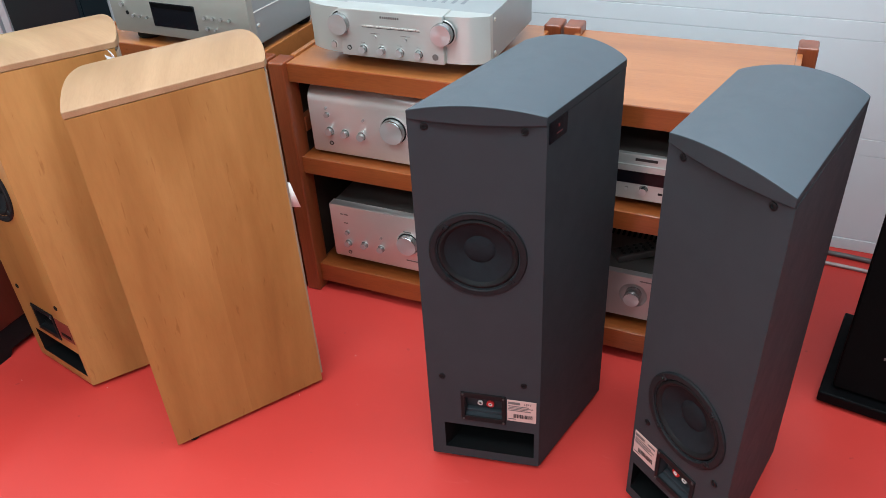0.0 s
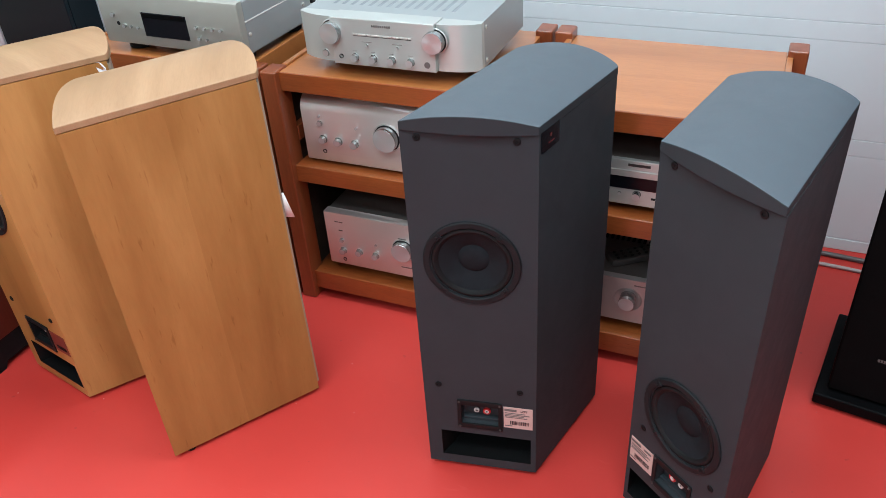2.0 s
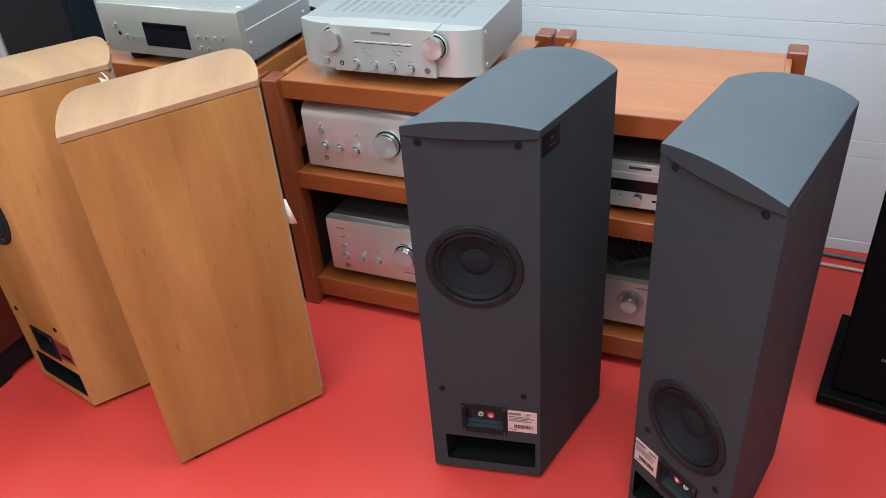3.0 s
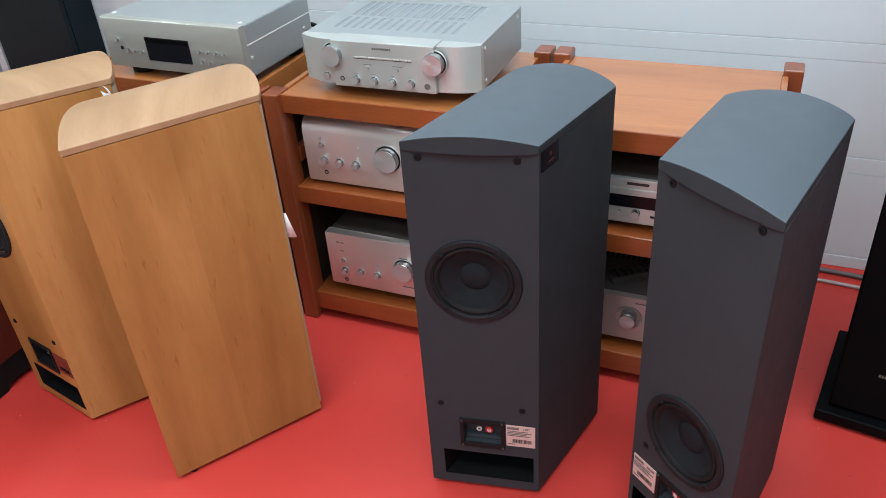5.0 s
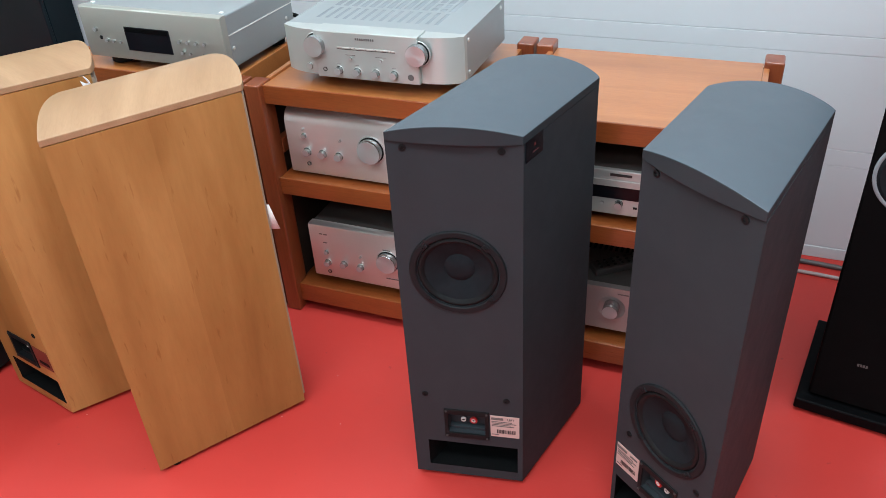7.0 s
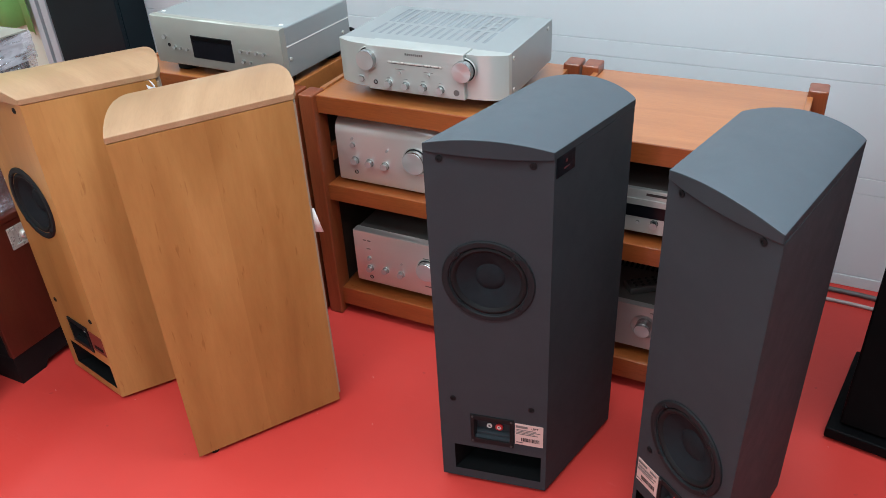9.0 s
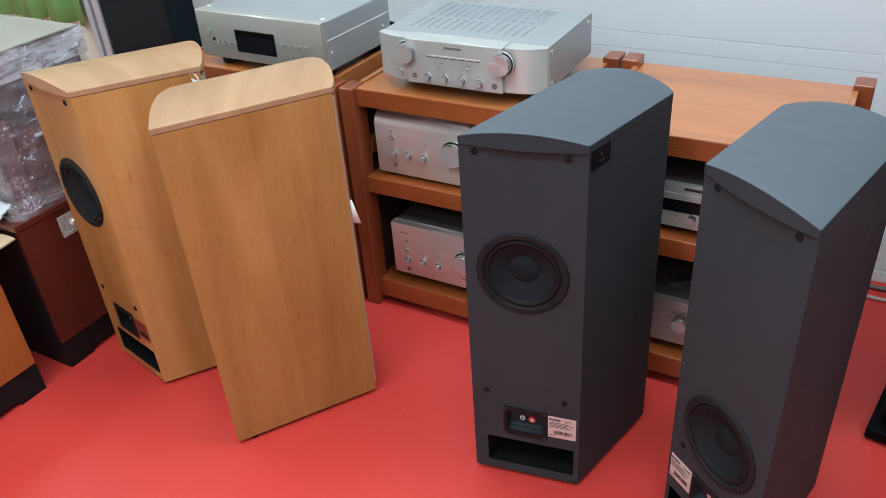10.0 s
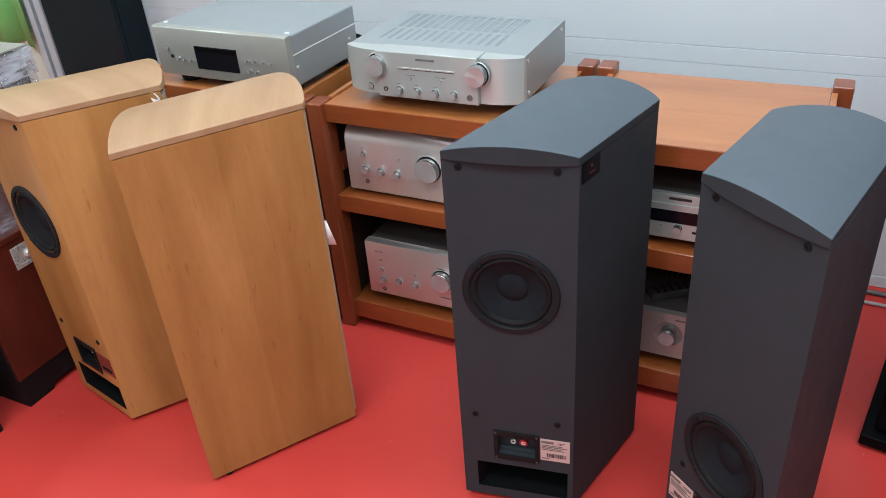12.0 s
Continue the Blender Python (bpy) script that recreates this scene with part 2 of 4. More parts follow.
def film_material(name, milk):
    """Clear film: mostly open, with creases that gloss and thicker milky folds."""
    m, t, b = shader(name, 0.15)
    tr = t.nodes.new("ShaderNodeBsdfTransparent")
    gl = t.nodes.new("ShaderNodeBsdfGlossy")
    gl.inputs["Roughness"].default_value = 0.10
    gl.inputs["Color"].default_value = (0.85, 0.88, 0.92, 1)
    df = t.nodes.new("ShaderNodeBsdfDiffuse")
    df.inputs["Color"].default_value = (0.58, 0.58, 0.64, 1)
    v = coords(t, (1.0, 1.6, 1.0))
    wr = noise_tex(t, v, 8, 7, 0.55, 2.2)
    bp = t.nodes.new("ShaderNodeBump")
    bp.inputs["Strength"].default_value, bp.inputs["Distance"].default_value = 1.0, 0.03
    link(t, wr, bp.inputs["Height"])
    link(t, bp.outputs["Normal"], gl.inputs["Normal"])
    a, c = t.nodes.new("ShaderNodeMixShader"), t.nodes.new("ShaderNodeMixShader")
    streak = ramp(t, noise_tex(t, coords(t, (3.0, 1.3, 7.0)), 3.6, 7, 0.6, 1.6), [(0.40 - milk, (0.13, 0.13, 0.13)), (0.60 - milk, (0.24, 0.24, 0.24)), (0.72 - milk, (0.7 - milk, 0.7 - milk, 0.7 - milk))])
    for st, sc in (((2.0, 1.2, 5.0), 6.0), ((1.0, 4.0, 2.5), 7.0)):
        line = ramp(t, noise_tex(t, coords(t, st), sc, 4, 0.6, 1.0), [(0.470, (0, 0, 0)), (0.497, (0.5, 0.5, 0.5)), (0.524, (0, 0, 0))])
        patch = ramp(t, noise_tex(t, v, 9, 3), [(0.48, (0, 0, 0)), (0.62, (1, 1, 1))])
        streak = mix(t, 1.0, streak, mix(t, 1.0, line, patch, "MULTIPLY"), "ADD")
    link(t, streak, a.inputs[0])
    link(t, tr.outputs[0], a.inputs[1])
    link(t, df.outputs[0], a.inputs[2])
    c.inputs[0].default_value = 0.11
    link(t, a.outputs[0], c.inputs[1])
    link(t, gl.outputs[0], c.inputs[2])
    link(t, c.outputs[0], t.nodes["Material Output"].inputs["Surface"])
    return m


M_FILM = film_material("stretch_film", 0.0)
M_FILM_MILKY = film_material("layered_film", 0.16)
M_FILM_WHITE = plain("milky_film", (0.7, 0.72, 0.74), 0.2, vary=0.1, size=40)

# ---- mesh tools ----
def finish(name, bm, material, smooth=False, bevel=0.0, segments=2):
    bmesh.ops.recalc_face_normals(bm, faces=bm.faces)
    me = bpy.data.meshes.new(name)
    bm.to_mesh(me)
    bm.free()
    for m in material if isinstance(material, (list, tuple)) else (material,):
        me.materials.append(m)
    if smooth:
        me.shade_smooth()
        me.set_sharp_from_angle(angle=radians(35))
    ob = new(name, me)
    if bevel:
        mod = ob.modifiers.new("bevel", "BEVEL")
        mod.width, mod.segments, mod.limit_method, mod.angle_limit = bevel, segments, "ANGLE", radians(40)
        mod.use_clamp_overlap = True
    return ob


def part(name, bm, material, parent, label="", smooth=False, bevel=0.0, segments=2):
    ob = finish(name, bm, material, smooth, bevel, segments)
    ob.parent = parent
    if label:
        ob["label"] = label
    return ob


def thing(name, m, label, category, group="", kind=""):
    ob = new(name)
    ob.empty_display_size = 0.05
    ob.matrix_world = m
    return tagged(ob, label, category, group, kind)


def box(bm, x0, x1, y0, y1, z0, z1, bottom=True):
    v = [bm.verts.new(p) for p in ((x0, y0, z0), (x1, y0, z0), (x1, y1, z0), (x0, y1, z0), (x0, y0, z1), (x1, y0, z1), (x1, y1, z1), (x0, y1, z1))]
    for f in ((3, 2, 1, 0), (4, 5, 6, 7), (0, 1, 5, 4), (1, 2, 6, 5), (2, 3, 7, 6), (3, 0, 4, 7)):
        bm.faces.new([v[i] for i in f])
    return bm


def boxes(*items):
    bm = bmesh.new()
    for it in items:
        box(bm, *it)
    return bm


def prism(poly, z0, z1, bm=None, top=True, skip=()):
    bm = bm or bmesh.new()
    lo = [bm.verts.new((x, y, z0)) for x, y in poly]
    hi = [bm.verts.new((x, y, z1)) for x, y in poly]
    n = len(poly)
    for i in range(n):
        if i not in skip:
            bm.faces.new((lo[i], lo[(i + 1) % n], hi[(i + 1) % n], hi[i]))
    bm.faces.new(lo[::-1])
    if top:
        bm.faces.new(hi)
    return bm


def lathe(profile, m=Matrix(), segments=32, bm=None):
    """A turned body: profile of (radius, height) along the local z axis of m."""
    bm = bm or bmesh.new()
    rings = []
    for r, h in profile:
        if r < 1e-6:
            rings.append([bm.verts.new(m @ Vector((0, 0, h)))])
        else:
            rings.append([bm.verts.new(m @ Vector((r * math.cos(2 * math.pi * i / segments), r * math.sin(2 * math.pi * i / segments), h))) for i in range(segments)])
    for a, b in zip(rings, rings[1:]):
        for i in range(segments):
            j = (i + 1) % segments
            if len(a) == 1 and len(b) == 1:
                continue
            if len(a) == 1:
                bm.faces.new((a[0], b[i], b[j]))
            elif len(b) == 1:
                bm.faces.new((a[i], a[j], b[0]))
            else:
                bm.faces.new((a[i], a[j], b[j], b[i]))
    return bm


def out(x, z, y=0.0):
    """A frame whose z axis points out of a front face (towards -y)."""
    return Matrix.Translation((x, y, z)) @ Matrix.Rotation(radians(90), 4, "X")


def holed(outer, holes, to3d):
    """A flat sheet with holes; points are pairs, to3d places them."""
    bm = bmesh.new()
    edges = []
    for loop in (outer, *holes):
        vs = [bm.verts.new(to3d(*p)) for p in loop]
        edges += [bm.edges.new((vs[i], vs[(i + 1) % len(vs)])) for i in range(len(vs))]
    bmesh.ops.triangle_fill(bm, use_beauty=True, use_dissolve=False, edges=edges)
    return bm


def rect(x0, x1, z0, z1):
    return [(x0, z0), (x1, z0), (x1, z1), (x0, z1)]


def circle(x, z, r, n=40):
    return [(x + r * math.cos(2 * math.pi * i / n), z + r * math.sin(2 * math.pi * i / n)) for i in range(n)]


def recess(x0, x1, z0, z1, depth, y=0.0, shift=0.0):
    """The inside of an open box let into a front face at y."""
    bm = bmesh.new()
    a = [bm.verts.new((px, y, pz)) for px, pz in rect(x0, x1, z0, z1)]
    b = [bm.verts.new((px + shift, y + depth, pz)) for px, pz in rect(x0, x1, z0, z1)]
    for i in range(4):
        bm.faces.new((a[i], a[(i + 1) % 4], b[(i + 1) % 4], b[i]))
    bm.faces.new(b)
    return bm


def tube(name, pts, r, material, parent=None):
    cu = bpy.data.curves.new(name, "CURVE")
    cu.dimensions, cu.bevel_depth, cu.bevel_resolution, cu.resolution_u = "3D", r, 3, 8
    sp = cu.splines.new("BEZIER")
    sp.bezier_points.add(len(pts) - 1)
    for bp, p in zip(sp.bezier_points, pts):
        bp.co, bp.handle_left_type, bp.handle_right_type = p, "AUTO", "AUTO"
    cu.materials.append(material)
    ob = new(name, cu)
    if parent:
        ob.parent = parent
    return ob


# ---- the room ----
floor = tagged(finish("floor", boxes((-3.9, 2.1, -2.1, 2.40, -0.1, 0.0)), M_FLOOR), "red vinyl floor with faint scuffs and specks", "floor", kind="structure")
ceiling = tagged(finish("ceiling", boxes((-3.9, 2.1, -2.1, 2.40, 2.70, 2.8)), M_CEIL), "plain white ceiling", "ceiling", kind="structure")
WALL_Y = 2.212
wall_back = tagged(finish("wall_back", boxes((-3.9, 2.1, WALL_Y + 0.008, 2.40, 0.0, 2.7)), M_WALL), "white wall clad in horizontal plastic panels", "wall", kind="structure")
def wall_panel(z0, z1, proud):
    """One board of the cladding, with eased edges."""
    bm = bmesh.new()
    pts = [(WALL_Y + 0.008, z0), (WALL_Y + 0.0008 - proud, z0 + 0.0002), (WALL_Y - proud, z0 + 0.0011), (WALL_Y - proud, z1 - 0.0011), (WALL_Y + 0.0008 - proud, z1 - 0.0002), (WALL_Y + 0.008, z1)]
    a = [bm.verts.new((-2.785, y, z)) for y, z in pts]
    b = [bm.verts.new((1.98, y, z)) for y, z in pts]
    for i in range(5):
        bm.faces.new((a[i], a[i + 1], b[i + 1], b[i]))
    ob = part("panel", bm, M_WALL, wall_back)
    return ob


z = 0.037
while z < 2.6:
    wall_panel(z, z + 0.2615, 0.0)
    wall_panel(z + 0.2618, z + 0.3089, 0.0004)
    z += 0.3095
part("baseboard", boxes((-2.785, 1.98, WALL_Y - 0.0015, WALL_Y + 0.008, 0.0, 0.0364)), M_WALL, wall_back, bevel=0.002)
wall_left = tagged(finish("wall_left", boxes((-3.9, -3.78, -2.1, 2.27, 0.0, 2.7)), M_PLASTER), "cream painted side wall", "wall", kind="structure")
# unseen wall, greyed to keep bounced light off the right-hand speaker
wall_right = tagged(finish("wall_right", boxes((1.98, 2.1, -2.1, 2.27, 0.0, 2.7)), M_SIDEWALL), "unseen side wall, dark grey to cut bounced light", "wall", kind="structure")
# unseen wall, placed close and white so fronts catch neutral bounce
wall_front = tagged(finish("wall_front", boxes((-3.78, 1.98, -2.1, -1.98, 0.0, 2.7)), M_WHITEWALL), "unseen white wall set near to bounce neutral light", "wall", kind="structure")

# ---- tower loudspeakers with skewed cabinets ----
W, SHORT, LONG, SKEW = 0.2274, 0.2725, 0.3571, radians(23.51)


def tower_speaker(m, s, woofer_z, mats, label, group, label_mat, badge=False, word=""):
    """s is 1 for the cabinet that leans to +x towards its front, -1 for its mirror image. The rear panel lies at y = 0."""
    side, top, hardware = mats
    sp = thing("tower_speaker", m, label, "loudspeaker", group)
    dx, dy = math.sin(SKEW), math.cos(SKEW)
    p0, p1, p2, p3 = (0, 0), (s * W, 0), (s * (W + SHORT * dx), SHORT * dy), (s * LONG * dx, LONG * dy)
    z0, z1 = 0.012, 0.8060 if top is M_VENEER_TOP else 0.801
    bm = prism([p0, p1, p2, p3], z0, z1, skip=(0,))
    part("cabinet", bm, side, sp, bevel=0.0)
    wc = (s * 0.111, woofer_z)
    port = (min(s * 0.029, s * 0.217), max(s * 0.029, s * 0.217), 0.036, 0.109)
    cup = (min(s * 0.075, s * 0.151), max(s * 0.075, s * 0.151), 0.140, 0.192)
    bm = holed(rect(min(0, s * W), max(0, s * W), z0, z1), [circle(*wc, 0.074), rect(*port), rect(*cup)], lambda x, z: (x, 0, z))
    part("rear_panel", bm, side, sp)
    part("port", recess(*port, 0.15, 0.0, s * 0.15 * dx / dy), M_PORT, sp, "dark open bass port")
    # lens-shaped, gently crowned lid
    bm = bmesh.new()
    n, grid = 48, []
    for i in range(n + 1):
        q = i / n
        crown = 1 - (2 * q - 1) ** 2
        bulge = 0.002 + 0.024 * crown ** 0.7
        bx, fx = s * W * q, p3[0] + (p2[0] - p3[0]) * q + s * dx * bulge
        by, fy = -0.002 - 0.011 * crown, p3[1] + (p2[1] - p3[1]) * q + dy * bulge
        zt, zb = (0.8195 if top is M_VENEER_TOP else 0.8165) + 0.0175 * crown, 0.807 if top is M_VENEER_TOP else 0.8013
        grid.append([bm.verts.new(c) for c in ((bx, by, zb), (bx, by, zt), (fx, fy, zt), (fx, fy, zb))])
    for a, b in zip(grid, grid[1:]):
        for k in range(4):
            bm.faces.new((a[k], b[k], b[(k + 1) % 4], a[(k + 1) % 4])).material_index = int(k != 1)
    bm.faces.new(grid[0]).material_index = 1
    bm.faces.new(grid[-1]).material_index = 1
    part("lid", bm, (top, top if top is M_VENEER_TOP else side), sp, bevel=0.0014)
    # curved grille on the front
    bm = bmesh.new()
    cols = []
    for i in range(17):
        q = 0.02 + 0.96 * i / 16
        o = 0.004 + 0.018 * (1 - (2 * q - 1) ** 2)
        x, y = p3[0] + (p2[0] - p3[0]) * q, p3[1] + (p2[1] - p3[1]) * q
        cols.append([bm.verts.new(c) for c in ((x, y, 0.03), (x + s * dx * o, y + dy * o, 0.03), (x + s * dx * o, y + dy * o, 0.798), (x, y, 0.798))])
    for a, b in zip(cols, cols[1:]):
        for k in range(3):
            bm.faces.new((a[k], b[k], b[k + 1], a[k + 1]))
    bm.faces.new(cols[0])
    bm.faces.new(cols[-1])
    part("grille", bm, hardware[1], sp, "", smooth=True)
    # woofer
    wf = part("woofer", lathe([(0.0885, -0.001), (0.0885, 0.0025), (0.0865, 0.0045), (0.0775, 0.0045), (0.0755, 0.0025), (0.0745, -0.004)], out(*wc), 72), M_FLANGE, sp, smooth=True)
    part("surround", lathe([(0.0748, -0.003), (0.0715, 0.0015), (0.068, 0.0025), (0.0645, 0.001), (0.0615, -0.003)], out(*wc), 72), M_RUBBER, wf, smooth=True)
    part("cone", lathe([(0.0618, -0.003), (0.052, -0.0065), (0.040, -0.012), (0.0285, -0.0175), (0.0275, -0.0165), (0.022, -0.0135), (0.012, -0.0115), (0, -0.011)], out(*wc), 72), M_CONE, wf, smooth=True)
    for k in range(4):
        a = 45 + 90 * k + 3
        bm = boxes((-0.0078, 0.0078, -0.0052, 0.0052, 0.0, 0.0060))
        bm.transform(out(*wc) @ Matrix.Rotation(radians(a), 4, "Z") @ Matrix.Translation((0.0790, 0, 0)) @ Matrix.Rotation(radians(90), 4, "Z"))
        part("lug", bm, M_FLANGE, wf, bevel=0.0012)
        part("screw", lathe([(0.0034, 0.0055), (0.0034, 0.0068), (0.0026, 0.0074), (0.0014, 0.0074), (0.001, 0.0062), (0, 0.0062)], out(*wc) @ Matrix.Rotation(radians(a), 4, "Z") @ Matrix.Translation((0.0790, 0, 0)), 12), M_BLACK, wf)
    # panel screws
    for u, z in ((0.029 if s > 0 else 0.033, 0.7887), (0.1925 if s > 0 else 0.1965, 0.7887), (0.031, 0.2409), (0.195, 0.2409)):
        part("screw", lathe([(0.0066, 0.0), (0.0066, 0.0014), (0.0055, 0.002), (0.0032, 0.002), (0.0028, 0.0004), (0, 0.0004)], out(s * u, z), 16), M_BLACK, sp, smooth=True)
    # terminals
    fx0, fx1 = min(s * 0.067, s * 0.159), max(s * 0.067, s * 0.159)
    bm = holed(rect(fx0, fx1, 0.127, 0.205), [rect(*cup)], lambda x, z: (x, -0.003, z))
    r = bmesh.ops.extrude_face_region(bm, geom=bm.faces[:])
    bmesh.ops.translate(bm, verts=[v for v in r["geom"] if isinstance(v, bmesh.types.BMVert)], vec=(0, 0.004, 0))
    tm = part("terminal_plate", bm, M_BLACK, sp, bevel=0.0008)
    part("terminal_cup", recess(*cup, 0.022, -0.001), M_CHARCOAL if label_mat is M_LABEL else M_BLACK, tm)
    part("ledge", boxes((cup[0] + 0.001, cup[1] - 0.001, 0.010, 0.0205, 0.1405, 0.148)), M_CHARCOAL if label_mat is M_LABEL else M_BLACK, tm, bevel=0.001)
    for u, mt, ro in ((0.1035, M_WHITE, 0.0056), (0.1245, M_RED, 0.0082)):
        c0 = out(s * u, 0.163, 0.0175)
        post = part("binding_post", lathe([(ro, 0.0), (ro, 0.0035), (ro - 0.0008, 0.0042), (ro * 0.56, 0.0042), (ro * 0.56, 0.001)], c0, 24), mt, tm, smooth=True)
        if mt is M_RED:
            part("sleeve", lathe([(ro * 0.56, 0.001), (ro * 0.56, 0.0044), (ro * 0.30, 0.0044), (ro * 0.30, 0.001)], c0, 20), M_WHITE, post, smooth=True)
        part("bore", lathe([(ro * 0.56 if mt is M_WHITE else ro * 0.30, 0.002), (0, 0.002)], c0, 16), M_CAVITY, post)
    for u, z in ((0.0715, 0.2), (0.1545, 0.2), (0.0715, 0.132), (0.1545, 0.132)):
        part("screw", lathe([(0.0026, 0.003), (0.0026, 0.0045), (0.0015, 0.005), (0, 0.004)], out(s * u, z), 10), M_INK, tm)
    # rating label with unreadable print
    lx0, lx1 = min(s * 0.162, s * 0.2205), max(s * 0.162, s * 0.2205)
    lb = part("rating_label", boxes((lx0, lx1, -0.0012, 0.0005, 0.1405, 0.1985)), label_mat, sp)
    for a, b, z, h in ((0.03, 0.45, 0.188, 0.006), (0.6, 0.92, 0.1885, 0.004), (0.04, 0.75, 0.182, 0.0018), (0.04, 0.9, 0.178, 0.0018), (0.04, 0.7, 0.174, 0.0018), (0.04, 0.82, 0.170, 0.0018), (0.04, 0.3, 0.146, 0.002)):
        if word and a == 0.6:
            cu = bpy.data.curves.new("word", "FONT")
            cu.body, cu.size, cu.extrude = word, 0.0072, 0.0003
            cu.materials.append(M_INK)
            tx = new("word", cu)
            tx.parent = lb
            tx.matrix_local = Matrix.Translation((lx0 + 0.58 * (lx1 - lx0), -0.0016, 0.1882)) @ Matrix.Rotation(radians(90), 4, "X")
            continue
        if label_mat is M_LABEL_RED:
            continue
        part("print_bar", boxes((lx0 + a * (lx1 - lx0), lx0 + b * (lx1 - lx0), -0.0018, -0.001, z, z + h)), M_INK_GREY, lb)
    bm = bmesh.new()
    q = 0.22
    rnd = random.Random(5)
    while q < 0.86:
        w = rnd.choice((0.015, 0.03, 0.04))
        box(bm, lx0 + q * (lx1 - lx0), lx0 + (q + w) * (lx1 - lx0), -0.0018, -0.001, 0.151, 0.161)
        q += w + rnd.choice((0.014, 0.02))
    part("code_bars", bm, M_INK if label_mat is M_LABEL else M_BLACK, lb)
    # feet
    for q in ((0.03, 0.03), (W - 0.03, 0.03), (W + 0.045, 0.18), (0.145, 0.26)):
        part("foot", lathe([(0.0105, 0.0), (0.0115, 0.0125)], Matrix.Translation((s * q[0], q[1], 0)), 16), M_BLACK, sp)
    if badge:
        a = math.atan2(dy, s * dx)
        bd = part("badge", boxes((0.006, 0.062, -0.0015, 0.001, 0.766, 0.803)), M_GLASSY, sp, "small black enamel badge")
        bd.matrix_local = Matrix.Translation((*p1, 0)) @ Matrix.Rotation(a, 4, "Z")
        emb = part("emblem", boxes((0.032, 0.0365, -0.0022, -0.0012, 0.787, 0.7925), (0.027, 0.045, -0.0022, -0.0012, 0.7765, 0.7782)), M_EMBLEM, bd)
    return sp


DARK = (M_CHARCOAL, M_CHARCOAL_LIT, (M_BLACK, M_BLACK))
CHERRY = (M_VENEER, M_VENEER_TOP, (M_BLACK, M_GRILLE))
tower_speaker(pose(-0.5472, 1.0967, 0, 0, 0, 10.31), 1, 0.545, DARK, "charcoal grey tower loudspeaker with rear woofer halfway up", "charcoal speaker pair", M_LABEL, True, "LEFT")
tower_speaker(pose(0.0428, 1.0053, 0, 0, 0, -36.82), -1, 0.322, DARK, "charcoal grey tower loudspeaker with rear woofer low down", "charcoal speaker pair", M_LABEL)
tower_speaker(pose(-1.6373, 1.0341, 0, 0, 0, -12.13), 1, 0.545, CHERRY, "cherry veneered tower loudspeaker beside the mahogany cabinet", "cherry speaker pair", M_LABEL_RED)
tower_speaker(pose(-1.0894, 0.9069, 0, 0, 0, -57.04), -1, 0.322, CHERRY, "cherry veneered tower loudspeaker with its wide side turned outward", "cherry speaker pair", M_LABEL_RED)

# ---- hi-fi racks ----
def hifi_rack(x0, x1, label, rails):
    rk = thing("hifi_rack", pose(0, 0, 0), label, "rack", "teak hi-fi racks")
    y0, y1, t, d = 1.524, 1.957, 0.043, 0.058
    for x in (x0, x1 - t):
        for y, top in ((y0, 0.671), (y1 - d, 0.688)):
            part("post", boxes((x, x + t, y, y + d, 0.0, top)), M_TEAK_POST, rk, bevel=0.005, segments=3)
    for x in (x0 + t - 0.013, x1 - t - 0.0005):
        part("top_rail", boxes((x, x + 0.0135, y0 + d - 0.002, y1 - d + 0.002, 0.600, 0.673)), M_TEAK, rk, bevel=0.002)
    for x in (x0 + 0.025, x1 - t):
        for z in rails:
            part("side_rail", boxes((x, x + 0.02, y0 + d - 0.002, y1 - d + 0.002, z, z + 0.04)), M_TEAK_POST, rk, bevel=0.002)
    for z0, z1 in ((0.620, 0.667), (0.371, 0.418), (0.028, 0.085)):
        # lower boards sit in shade, which is put into their colour
        board = M_TEAK if z0 > 0.6 else M_TEAK_SHADED
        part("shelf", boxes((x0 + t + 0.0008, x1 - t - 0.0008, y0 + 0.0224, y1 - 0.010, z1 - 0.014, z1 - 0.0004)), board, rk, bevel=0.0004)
        part("shelf_rail", boxes((x0 + t - 0.002, x1 - t + 0.002, y0 + 0.0175, y0 + 0.0222, z0, z1)), M_TEAK_SHADED, rk, bevel=0.0018, segments=3)
    # added sheets that stand in for the dark seen through the open rack
    part("dark_side_sheet", boxes((x0 + 0.016, x0 + 0.0245, y0 + d, y1 - d, 0.03, 0.635)), M_RACK_DARK, rk)
    part("dark_back_sheet", boxes((x0 + 0.01, x1 - 0.01, y1 - 0.008, y1 - 0.001, 0.03, 0.655)), M_RACK_DARK, rk)
    return rk


hifi_rack(-1.131, -0.524, "teak hi-fi rack with three shelves of amplifiers", (0.470, 0.03))
hifi_rack(-0.5175, 0.0565, "teak hi-fi rack with an empty top shelf", (0.03,))
hifi_rack(-1.755, -1.141, "teak hi-fi rack with a disc player on top", (0.03,))

